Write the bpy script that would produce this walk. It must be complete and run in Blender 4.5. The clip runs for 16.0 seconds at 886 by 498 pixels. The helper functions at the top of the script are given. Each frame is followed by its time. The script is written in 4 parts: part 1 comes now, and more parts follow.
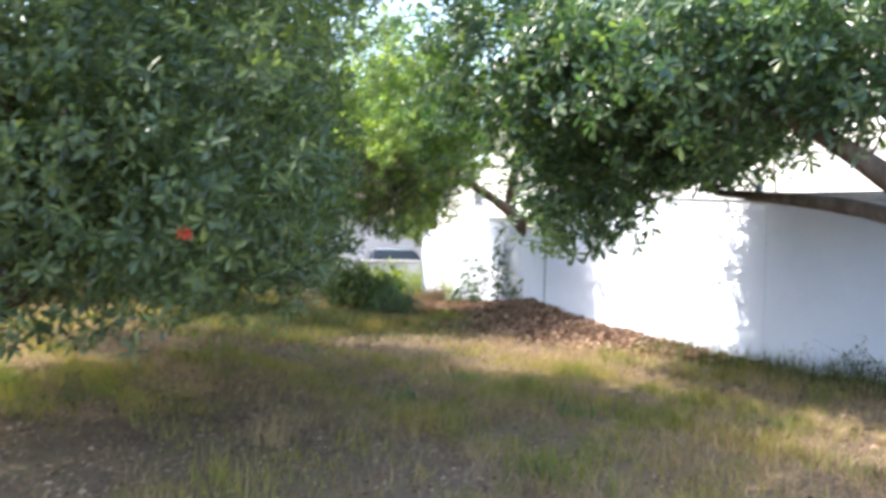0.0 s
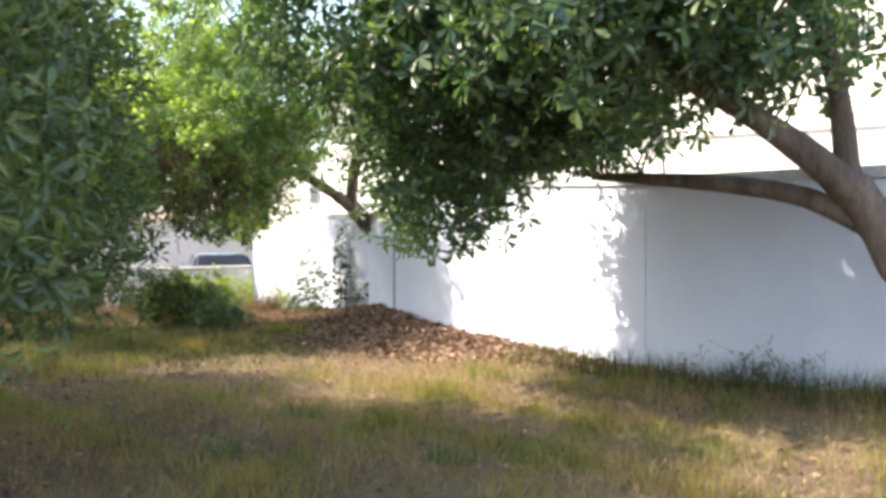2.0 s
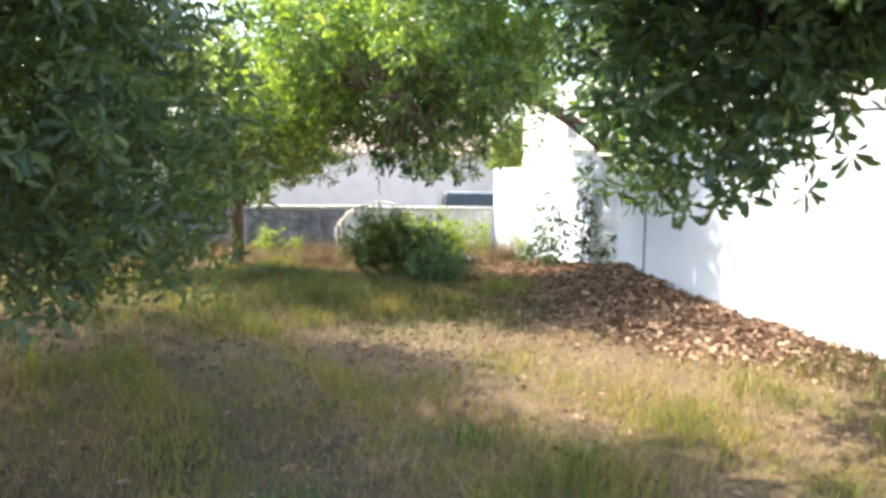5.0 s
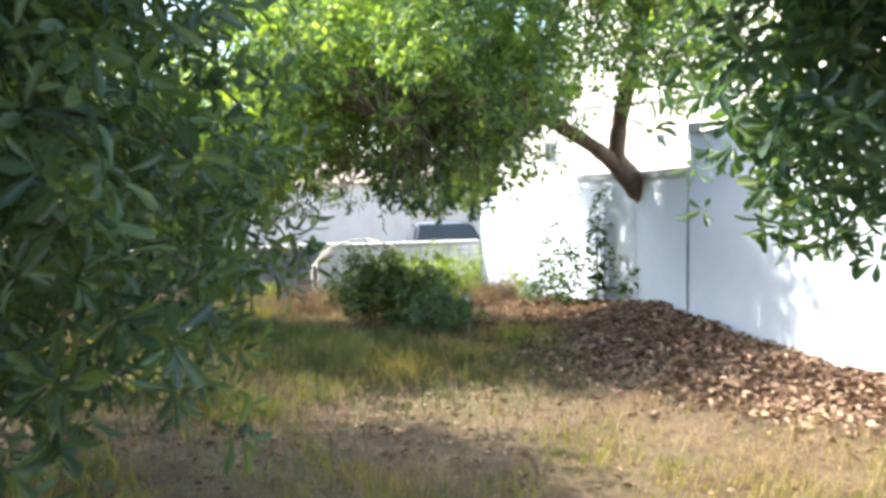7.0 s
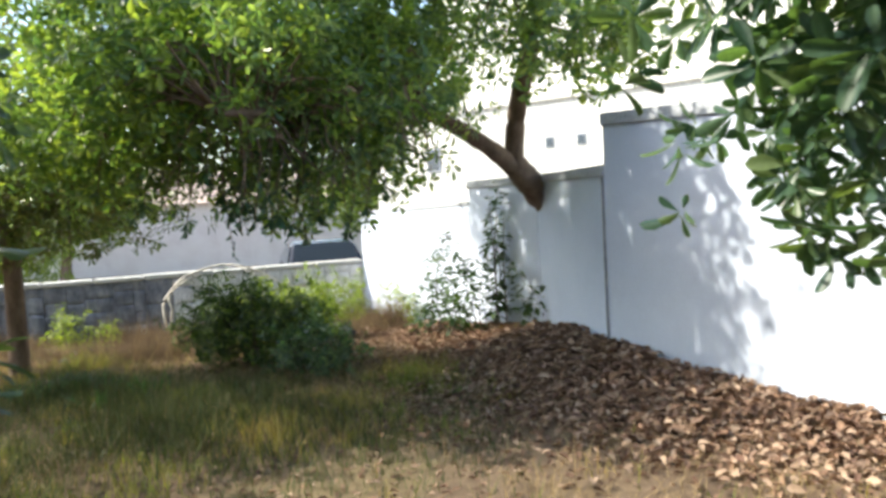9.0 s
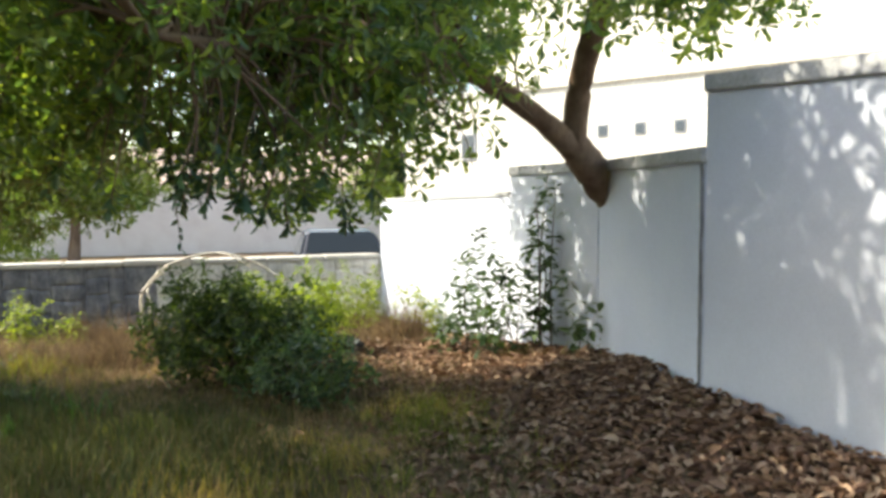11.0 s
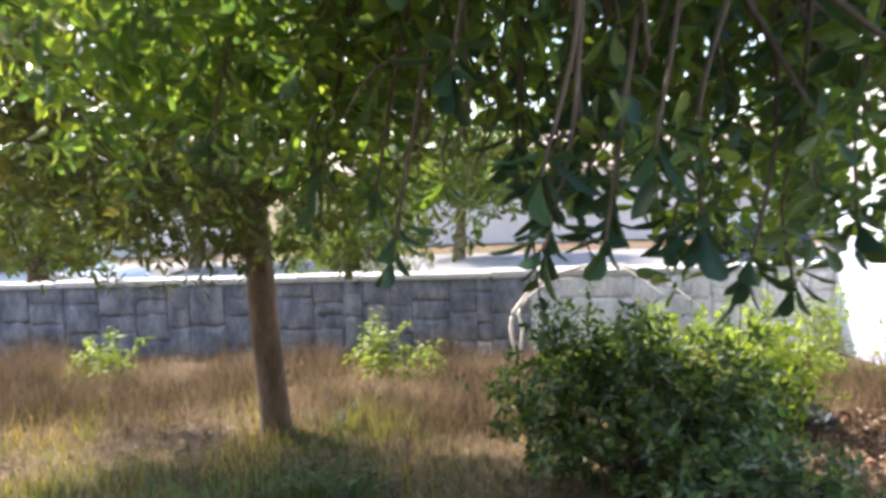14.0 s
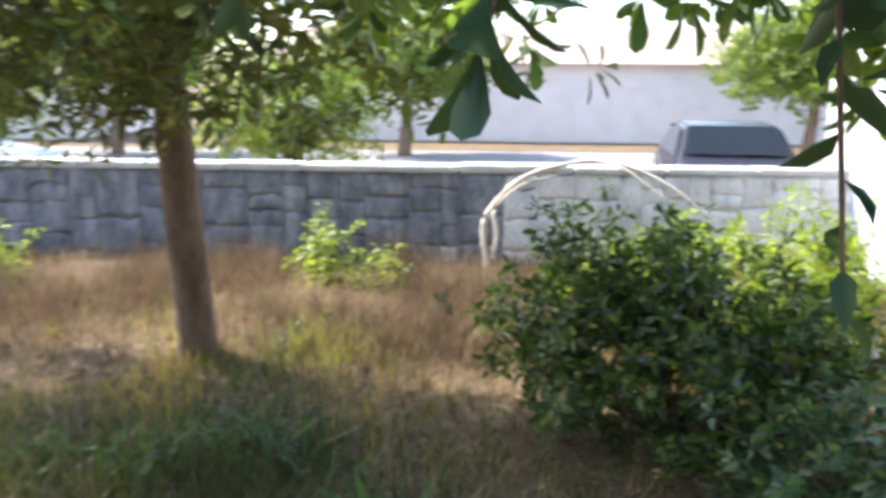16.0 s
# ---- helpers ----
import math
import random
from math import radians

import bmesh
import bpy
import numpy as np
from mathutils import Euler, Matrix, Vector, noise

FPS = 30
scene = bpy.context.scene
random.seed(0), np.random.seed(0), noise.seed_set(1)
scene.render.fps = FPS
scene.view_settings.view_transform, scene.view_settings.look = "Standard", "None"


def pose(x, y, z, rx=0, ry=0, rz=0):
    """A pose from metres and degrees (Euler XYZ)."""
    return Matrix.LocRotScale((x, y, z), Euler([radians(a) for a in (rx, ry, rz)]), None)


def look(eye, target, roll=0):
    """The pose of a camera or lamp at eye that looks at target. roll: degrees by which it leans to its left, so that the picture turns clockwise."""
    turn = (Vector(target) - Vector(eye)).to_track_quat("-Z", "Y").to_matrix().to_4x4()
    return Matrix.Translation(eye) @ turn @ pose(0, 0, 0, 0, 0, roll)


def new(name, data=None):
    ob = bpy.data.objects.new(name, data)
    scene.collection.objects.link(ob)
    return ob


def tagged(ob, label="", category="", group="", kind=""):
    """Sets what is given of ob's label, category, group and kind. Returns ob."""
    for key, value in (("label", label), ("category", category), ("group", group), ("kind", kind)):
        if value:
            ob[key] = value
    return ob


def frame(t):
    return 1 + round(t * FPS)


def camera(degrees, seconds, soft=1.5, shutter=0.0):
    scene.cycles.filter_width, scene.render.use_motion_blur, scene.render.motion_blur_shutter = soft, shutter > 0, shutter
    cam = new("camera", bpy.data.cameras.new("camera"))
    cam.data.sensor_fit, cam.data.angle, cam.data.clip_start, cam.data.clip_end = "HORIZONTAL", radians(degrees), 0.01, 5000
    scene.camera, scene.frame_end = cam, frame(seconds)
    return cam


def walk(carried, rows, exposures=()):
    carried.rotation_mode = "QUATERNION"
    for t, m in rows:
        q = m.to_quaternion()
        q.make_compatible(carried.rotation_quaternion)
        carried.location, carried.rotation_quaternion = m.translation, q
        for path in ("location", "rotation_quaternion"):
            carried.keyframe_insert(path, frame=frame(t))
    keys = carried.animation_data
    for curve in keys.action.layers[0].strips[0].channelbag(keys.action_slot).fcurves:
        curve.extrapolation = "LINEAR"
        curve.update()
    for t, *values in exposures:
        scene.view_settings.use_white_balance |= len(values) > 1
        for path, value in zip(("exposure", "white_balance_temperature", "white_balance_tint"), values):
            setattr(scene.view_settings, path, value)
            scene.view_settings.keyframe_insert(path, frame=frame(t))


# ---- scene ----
EXPOSURES = [(0.0, 2.2, 6700, 13), (2.0, 2.05, 7400, 13), (3.0, 2.0, 7300, 12), (4.0, 2.25, 7400, 11), (4.5, 2.35, 7300, 10), (7.0, 2.25, 6800, 6), (8.0, 2.05, 6800, 6), (9.0, 1.6, 6900, 6), (11.5, 1.65, 8100, 6), (12.5, 1.75, 8700, 7), (13.0, 1.8, 8200, 9), (13.5, 1.8, 7100, 11), (14.0, 2.0, 6700, 15), (14.5, 2.0, 6400, 13), (16.0, 2.2, 6500, 13)]
cam = camera(58.5, 16.0, soft=3.4, shutter=0.4)
PATH = [
    (0, 0.015, 0.234, 1.512, -4.59, -1.31, -1.40),
    (0.5, -0.062, 0.629, 1.470, -9.02, 1.11, 0.47),
    (1, -0.120, 1.004, 1.438, -11.39, 0.90, -0.36),
    (1.5, -0.032, 1.351, 1.444, -16.18, -0.77, -0.06),
    (2, 0.177, 1.806, 1.473, -16.39, -1.18, 0.23),
    (2.5, 0.415, 2.250, 1.489, -14.79, -1.66, 1.49),
    (3, 0.658, 2.658, 1.497, -11.22, -0.84, 1.32),
    (3.5, 0.899, 3.087, 1.494, -3.09, -0.36, 0.22),
    (4, 0.998, 3.463, 1.476, 1.54, -4.88, 0.34),
    (4.5, 1.085, 3.747, 1.474, 3.93, -5.90, -1.18),
    (7, 0.259, 5.267, 1.554, -0.56, -3.81, 0.96),
    (7.5, 0.239, 5.629, 1.553, -1.23, -3.67, 1.03),
    (8, 0.268, 6.000, 1.552, -2.01, -3.89, 1.32),
    (8.5, 0.312, 6.333, 1.521, -4.56, -3.66, 2.05),
    (9, 0.379, 6.722, 1.522, -9.12, -3.02, 3.03),
    (11.5, 0.717, 8.851, 1.447, -6.42, -4.01, -0.19),
    (12, 0.794, 9.240, 1.409, -4.47, -4.81, 1.61),
    (12.5, 0.785, 9.708, 1.400, 3.48, -3.65, 2.30),
    (13, 0.628, 10.080, 1.476, 10.00, -4.18, 3.11),
    (13.5, 0.328, 10.464, 1.623, 17.69, -3.45, 3.83),
    (14, 0.178, 10.891, 1.607, 20.14, -4.37, 2.28),
    (14.5, 0.062, 11.227, 1.533, 20.51, -6.90, 0.41),
    (15, -0.086, 11.462, 1.493, 23.45, -10.10, -1.05),
    (15.5, -0.231, 11.675, 1.466, 24.89, -11.67, -1.03),
    (16, -0.379, 11.850, 1.436, 15.84, -11.68, -0.43),
]
walk(cam, [(t, pose(x, y, z, 90 + pitch, roll, yaw)) for t, x, y, z, yaw, pitch, roll in PATH], EXPOSURES)

# ---- world and sun ----
SUN_EL, SUN_AZ = 46.0, 171.0        # degrees; azimuth of the sun from +x towards +y
world = bpy.data.worlds.new("sky")
scene.world = world
world.use_nodes = True
wn = world.node_tree.nodes
sky = wn.new("ShaderNodeTexSky")
sky.sky_type, sky.sun_disc = "NISHITA", False
sky.sun_elevation, sky.sun_rotation = radians(SUN_EL), radians(90 - SUN_AZ)
sky.dust_density = 1.5
world.node_tree.links.new(sky.outputs[0], wn["Background"].inputs[0])
wn["Background"].inputs[1].default_value = 0.15
sun_data = bpy.data.lights.new("sun", "SUN")
sun_data.energy, sun_data.angle, sun_data.color = 3.0, radians(0.55), (1.0, 0.95, 0.86)
sun = new("sun", sun_data)
sun_to = Vector((math.cos(radians(SUN_AZ)) * math.cos(radians(SUN_EL)), math.sin(radians(SUN_AZ)) * math.cos(radians(SUN_EL)), math.sin(radians(SUN_EL))))
sun.matrix_world = look(sun_to * 60, (0, 0, 0))


# ---- materials ----
def mat(name, rough=0.8, spec=0.3):
    m = bpy.data.materials.new(name)
    m.use_nodes = True
    b = m.node_tree.nodes["Principled BSDF"]
    b.inputs["Roughness"].default_value = rough
    b.inputs["Specular IOR Level"].default_value = spec
    return m, m.node_tree.nodes, m.node_tree.links, b


def noise_node(nodes, links, scale, detail=5.0, rough=0.6, stretch=None):
    n = nodes.new("ShaderNodeTexNoise")
    n.inputs["Scale"].default_value, n.inputs["Detail"].default_value, n.inputs["Roughness"].default_value = scale, detail, rough
    c = nodes.new("ShaderNodeTexCoord")
    if stretch:
        mp = nodes.new("ShaderNodeMapping")
        mp.inputs["Scale"].default_value = stretch
        links.new(c.outputs["Object"], mp.inputs[0])
        links.new(mp.outputs[0], n.inputs["Vector"])
    else:
        links.new(c.outputs["Object"], n.inputs["Vector"])
    return n


def ramp(nodes, links, source, stops):
    r = nodes.new("ShaderNodeValToRGB")
    el = r.color_ramp.elements
    while len(el) < len(stops):
        el.new(0.5)
    for e, (p, c) in zip(el, stops):
        e.position, e.color = p, (*c, 1)
    links.new(source, r.inputs[0])
    return r


def mix(nodes, links, kind, fac, a, b):
    m = nodes.new("ShaderNodeMix")
    m.data_type, m.blend_type = "RGBA", kind
    for sock, v in ((m.inputs[0], fac), (m.inputs[6], a), (m.inputs[7], b)):
        if hasattr(v, "is_linked"):
            links.new(v, sock)
        else:
            sock.default_value = v if isinstance(v, float) else (*v, 1)
    return m.outputs[2]


def bump(nodes, links, b, source, strength, distance):
    bp = nodes.new("ShaderNodeBump")
    bp.inputs["Strength"].default_value, bp.inputs["Distance"].default_value = strength, distance
    links.new(source, bp.inputs["Height"])
    links.new(bp.outputs[0], b.inputs["Normal"])


def surface(name, dark, mid, light, scale=3.0, fine=40.0, rough=0.85, relief=0.4, depth=0.01, stretch=None, spec=0.3, even=0.7):
    """A mottled surface: broad stains in three tones, fine grain and relief."""
    m, n, l, b = mat(name, rough, spec)
    broad = noise_node(n, l, scale, 6, 0.62, stretch)
    grain = noise_node(n, l, fine, 4, 0.6, stretch)
    c = ramp(n, l, broad.outputs[0], [(0.3, dark), (0.5, mid), (0.72, light)])
    g = ramp(n, l, grain.outputs[0], [(0.25, (even, even, even)), (0.75, (1.7 - even * 0.785,) * 3 if even < 0.8 else (1.03,) * 3)])
    l.new(mix(n, l, "MULTIPLY", 1.0, c.outputs[0], g.outputs[0]), b.inputs["Base Color"])
    bump(n, l, b, grain.outputs[0], relief, depth)
    return m


def leaf_mat(name, tones, glow=0.35, rough=0.38, spec=0.5, through_tint=(1.9, 2.0, 0.7), drift=0.0):
    """Leaves: one tone for each leaf, drifting from place to place, some light passing through."""
    m, n, l, b = mat(name, rough, spec)
    geo = n.new("ShaderNodeNewGeometry")
    info = n.new("ShaderNodeObjectInfo")
    add = n.new("ShaderNodeMath")
    add.operation = "ADD"
    l.new(geo.outputs["Random Per Island"], add.inputs[0])
    l.new(info.outputs["Random"], add.inputs[1])
    wrap = n.new("ShaderNodeMath")
    wrap.operation = "FRACT"
    l.new(add.outputs[0], wrap.inputs[0])
    tone = wrap.outputs[0]
    if drift:
        broad = noise_node(n, l, drift, 4, 0.6)
        spread = n.new("ShaderNodeMapRange")
        spread.inputs[1].default_value, spread.inputs[2].default_value = 0.36, 0.64
        l.new(broad.outputs[0], spread.inputs[0])
        tone = mix(n, l, "MIX", 0.4, spread.outputs[0], wrap.outputs[0])
    c = ramp(n, l, tone, [(i / max(1, len(tones) - 1), t) for i, t in enumerate(tones)])
    vein = noise_node(n, l, 60, 3)
    v = ramp(n, l, vein.outputs[0], [(0.3, (0.8, 0.8, 0.8)), (0.7, (1.15, 1.15, 1.15))])
    col = mix(n, l, "MULTIPLY", 1.0, c.outputs[0], v.outputs[0])
    l.new(col, b.inputs["Base Color"])
    tr = n.new("ShaderNodeBsdfTranslucent")
    l.new(mix(n, l, "MULTIPLY", 1.0, col, through_tint), tr.inputs[0])
    mx = n.new("ShaderNodeMixShader")
    mx.inputs[0].default_value = glow
    l.new(b.outputs[0], mx.inputs[1])
    l.new(tr.outputs[0], mx.inputs[2])
    l.new(mx.outputs[0], n["Material Output"].inputs[0])
    return m


def plain(name, colour, rough=0.4, metal=0.0, spec=0.5):
    m, n, l, b = mat(name, rough, spec)
    b.inputs["Base Color"].default_value, b.inputs["Metallic"].default_value = (*colour, 1), metal
    return m


# Bluish cast of sky-lit shade is put into the white plaster's tone.
PLASTER = surface("shade_blued_plaster", (0.55, 0.61, 0.74), (0.61, 0.67, 0.80), (0.66, 0.715, 0.83), 0.9, 60, 0.85, 0.12, 0.004, None, 0.3, 0.92)
JOINT = surface("dark_joint", (0.17, 0.18, 0.20), (0.26, 0.27, 0.30), (0.38, 0.39, 0.42), 9.0, 60, 0.95, 0.5, 0.004)
COPING = surface("grey_coping", (0.40, 0.42, 0.45), (0.50, 0.52, 0.56), (0.58, 0.60, 0.63), 2.5, 40, 0.85, 0.3, 0.005)
HOUSE_WHITE = surface("house_white", (0.74, 0.715, 0.66), (0.80, 0.775, 0.72), (0.83, 0.81, 0.76), 0.6, 20, 0.85, 0.1, 0.004)
# Low wall: blue-grey tone stands in for shade, pale tone for sunlight.
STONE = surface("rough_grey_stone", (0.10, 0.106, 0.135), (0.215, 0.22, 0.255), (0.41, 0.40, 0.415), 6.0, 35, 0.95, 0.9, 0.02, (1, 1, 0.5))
PALE_STONE = surface("sunlit_pale_stone", (0.48, 0.47, 0.47), (0.70, 0.68, 0.67), (0.82, 0.80, 0.78), 4.0, 35, 0.95, 0.7, 0.015, (1, 1, 0.5))
CAP_STONE = surface("pale_cement_cap", (0.42, 0.41, 0.39), (0.52, 0.51, 0.48), (0.60, 0.59, 0.56), 5.0, 45, 0.9, 0.4, 0.006)
BARK = surface("brown_bark", (0.10, 0.065, 0.045), (0.19, 0.13, 0.095), (0.28, 0.20, 0.15), 6.0, 55, 0.95, 0.8, 0.01, (1, 1, 0.25))
BARK_GREY = surface("grey_bark", (0.06, 0.048, 0.04), (0.12, 0.095, 0.08), (0.20, 0.165, 0.14), 6.0, 55, 0.95, 0.8, 0.01, (1, 1, 0.3))
TWIG = surface("dry_brown_twig", (0.17, 0.115, 0.08), (0.28, 0.20, 0.14), (0.40, 0.30, 0.22), 9.0, 60, 0.9, 0.4, 0.003)
DEADWOOD = surface("bleached_wood", (0.40, 0.36, 0.31), (0.56, 0.52, 0.46), (0.66, 0.62, 0.56), 8.0, 60, 0.9, 0.5, 0.004)
STREET = surface("pale_asphalt", (0.20, 0.195, 0.195), (0.26, 0.25, 0.25), (0.31, 0.30, 0.30), 0.7, 30, 0.9, 0.3, 0.004)
PINK = surface("pink_plaster", (0.72, 0.66, 0.65), (0.79, 0.74, 0.73), (0.83, 0.79, 0.78), 1.5, 30, 0.9, 0.2, 0.004)
ROOF = surface("roof_tile", (0.42, 0.32, 0.27), (0.48, 0.38, 0.33), (0.55, 0.45, 0.40), 3, 30, 0.85, 0.3, 0.01)

LEAF_A = leaf_mat("leaf_mid_green", [(0.045, 0.080, 0.052), (0.072, 0.120, 0.066), (0.105, 0.158, 0.070), (0.16, 0.215, 0.075)], 0.36, 0.36, 0.6, (2.0, 2.0, 0.75))
LEAF_C = leaf_mat("leaf_warm_green", [(0.065, 0.125, 0.075), (0.11, 0.18, 0.075), (0.17, 0.25, 0.075), (0.28, 0.34, 0.10), (0.08, 0.145, 0.09), (0.14, 0.18, 0.08)], 0.46, 0.3, 0.65, (2.05, 2.15, 0.7))
# Leaning tree's leaf again, darkened: backlit shade is put into its tones.
LEAF_NEAR = leaf_mat("leaf_glossy_backlit_green", [(0.035, 0.08, 0.054), (0.055, 0.115, 0.068), (0.08, 0.14, 0.065)], 0.22, 0.33, 0.6)
LEAF_OLIVE = leaf_mat("leaf_olive", [(0.06, 0.08, 0.034), (0.10, 0.125, 0.045), (0.155, 0.18, 0.06), (0.13, 0.105, 0.055), (0.08, 0.115, 0.042)], 0.38, 0.45)
# Sapling tones are darkened to stand in for their shaded, backlit side.
LEAF_SAPLING = leaf_mat("leaf_backlit_sapling", [(0.03, 0.06, 0.028), (0.05, 0.09, 0.036), (0.075, 0.125, 0.045)], 0.25)
STRAW_BROWN = leaf_mat("brown_straw", [(0.080, 0.054, 0.036), (0.130, 0.090, 0.058), (0.22, 0.16, 0.10), (0.10, 0.064, 0.044), (0.085, 0.078, 0.042)], 0.3, 0.8, 0.15, (1.3, 1.2, 1.05))
RUBBISH, SCRAP = plain("dark_plastic", (0.03, 0.03, 0.035), 0.35), plain("pale_scrap", (0.6, 0.6, 0.58), 0.6)
LEAF_D = leaf_mat("leaf_dark_green", [(0.032, 0.072, 0.054), (0.056, 0.112, 0.072), (0.085, 0.15, 0.078), (0.13, 0.185, 0.08)], 0.38, 0.32, 0.65)
LEAF_YOUNG = leaf_mat("leaf_yellow_green", [(0.13, 0.19, 0.035), (0.21, 0.27, 0.045), (0.29, 0.33, 0.07)], 0.45, 0.5)
LEAF_BUSH = leaf_mat("leaf_bush_green", [(0.018, 0.040, 0.016), (0.034, 0.066, 0.020), (0.062, 0.105, 0.027), (0.12, 0.165, 0.036)], 0.28, 0.5)
LEAF_FAR = leaf_mat("leaf_far_green", [(0.08, 0.12, 0.03), (0.13, 0.18, 0.04), (0.20, 0.25, 0.06)], 0.4, 0.6)
LEAF_DRY = leaf_mat("leaf_dry_brown", [(0.09, 0.052, 0.040), (0.195, 0.115, 0.078), (0.31, 0.195, 0.13), (0.46, 0.34, 0.25), (0.14, 0.075, 0.053)], 0.12, 0.75, 0.25, (1.3, 1.15, 1.0))
FLOWER = leaf_mat("petal_red", [(0.5, 0.08, 0.05), (0.6, 0.14, 0.08)], 0.3, 0.6)
BLADE = leaf_mat("grass_blade", [(0.075, 0.13, 0.042), (0.145, 0.185, 0.052), (0.22, 0.215, 0.065), (0.31, 0.245, 0.105), (0.265, 0.175, 0.09)], 0.4, 0.65, 0.25, (1.8, 1.75, 0.7), 1.3)
GREEN_BLADE = leaf_mat("green_grass_blade", [(0.04, 0.10, 0.035), (0.07, 0.15, 0.045), (0.11, 0.20, 0.06)], 0.35, 0.5, 0.4, (1.7, 1.9, 0.7))
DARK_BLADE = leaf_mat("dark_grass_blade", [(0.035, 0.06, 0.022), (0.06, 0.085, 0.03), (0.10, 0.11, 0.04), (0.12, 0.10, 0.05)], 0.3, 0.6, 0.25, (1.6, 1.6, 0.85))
STRAW = leaf_mat("straw", [(0.19, 0.132, 0.066), (0.30, 0.215, 0.110), (0.44, 0.34, 0.19), (0.24, 0.150, 0.078)], 0.3, 0.75, 0.2, (1.3, 1.2, 1.05), 1.7)


def soil_mat():
    m, n, l, b = mat("soil", 0.95, 0.2)
    broad = noise_node(n, l, 0.7, 6, 0.65)
    fine = noise_node(n, l, 18, 6, 0.7)
    grit = noise_node(n, l, 90, 3, 0.7)
    c = ramp(n, l, broad.outputs[0], [(0.3, (0.12, 0.083, 0.060)), (0.48, (0.18, 0.130, 0.090)), (0.62, (0.185, 0.145, 0.085)), (0.8, (0.25, 0.19, 0.13))])
    f = ramp(n, l, fine.outputs[0], [(0.3, (0.6, 0.6, 0.58)), (0.7, (1.25, 1.22, 1.15))])
    l.new(mix(n, l, "MULTIPLY", 1.0, c.outputs[0], f.outputs[0]), b.inputs["Base Color"])
    bump(n, l, b, mix(n, l, "MIX", 0.4, fine.outputs[0], grit.outputs[0]), 0.9, 0.03)
    return m


SOIL = soil_mat()


CAR_DARK, CAR_LIGHT = plain("dark_car_paint", (0.02, 0.02, 0.025), 0.25), plain("silver_car_paint", (0.42, 0.45, 0.47), 0.3, 0.4)
CAR_GLASS, RUBBER = plain("car_glass", (0.03, 0.04, 0.05), 0.05), plain("rubber", (0.02, 0.02, 0.02), 0.8)
CHROME, DARK_HOLE = plain("wheel_alloy", (0.5, 0.5, 0.52), 0.35, 0.9), plain("window_glass_dark", (0.05, 0.07, 0.10), 0.08)
LAMP_RED, LAMP_CLEAR = plain("tail_lamp_red", (0.4, 0.02, 0.02), 0.2), plain("headlamp_clear", (0.7, 0.7, 0.7), 0.1)
GREY_TRIM = plain("grey_trim", (0.35, 0.37, 0.40), 0.6)


# ---- mesh helpers ----
def link_mesh(name, me, material, parent=None, label=""):
    me.materials.append(material)
    ob = new(name, me)
    if parent is not None:
        ob.parent = parent
    return tagged(ob, label)


def part(name, bm, material, parent=None, label="", smooth=False):
    me = bpy.data.meshes.new(name)
    bm.to_mesh(me)
    bm.free()
    if smooth:
        me.shade_smooth()
    return link_mesh(name, me, material, parent, label)


def empty(name, place=(0, 0, 0), turn=0.0):
    e = new(name)
    e.matrix_world = pose(*place, 0, 0, turn)
    e.empty_display_size = 0.1
    return e


def array_mesh(name, verts, faces, smooth=False):
    """A mesh from arrays; faces all have the same number of corners."""
    verts, faces = np.asarray(verts, np.float32).reshape(-1, 3), np.asarray(faces, np.int32)
    me = bpy.data.meshes.new(name)
    k = faces.shape[1]
    me.vertices.add(len(verts))
    me.vertices.foreach_set("co", verts.ravel())
    me.loops.add(faces.size)
    me.loops.foreach_set("vertex_index", faces.ravel())
    me.polygons.add(len(faces))
    me.polygons.foreach_set("loop_start", np.arange(len(faces), dtype=np.int32) * k)
    me.update(calc_edges=True)
    if smooth:
        me.shade_smooth()
    return me


def box(bm, x0, x1, y0, y1, z0, z1, bevel=0.0):
    r = bmesh.ops.create_cube(bm, size=1.0, matrix=Matrix.Translation(((x0 + x1) / 2, (y0 + y1) / 2, (z0 + z1) / 2)) @ Matrix.Diagonal((x1 - x0, y1 - y0, z1 - z0, 1)))
    if bevel:
        edges = list({e for v in r["verts"] for e in v.link_edges})
        bmesh.ops.bevel(bm, geom=edges, offset=bevel, segments=2, affect="EDGES")
    return bm


def unit(v):
    return v / np.maximum(np.linalg.norm(v, axis=-1, keepdims=True), 1e-9)


def tube_arrays(points, radii, sides=8, rough=0.0, rng=None):
    p = np.array(points, float)
    d = np.gradient(p, axis=0)
    d = unit(d)
    ref = np.where(np.abs(d[:, 2:3]) > 0.9, np.array([[1.0, 0, 0]]), np.array([[0, 0, 1.0]]))
    u = unit(np.cross(d, ref))
    w = np.cross(d, u)
    a = np.linspace(0, 2 * np.pi, sides, endpoint=False)
    r = np.array(radii, float)[:, None] * np.ones((len(p), sides))
    if rough and rng is not None:
        r = r * (1 + rough * rng.normal(size=r.shape))
    v = p[:, None] + r[..., None] * (np.cos(a)[None, :, None] * u[:, None] + np.sin(a)[None, :, None] * w[:, None])
    f = []
    for i in range(len(p) - 1):
        for j in range(sides):
            k = (j + 1) % sides
            f.append((i * sides + j, i * sides + k, (i + 1) * sides + k, (i + 1) * sides + j))
    return v.reshape(-1, 3), np.array(f)


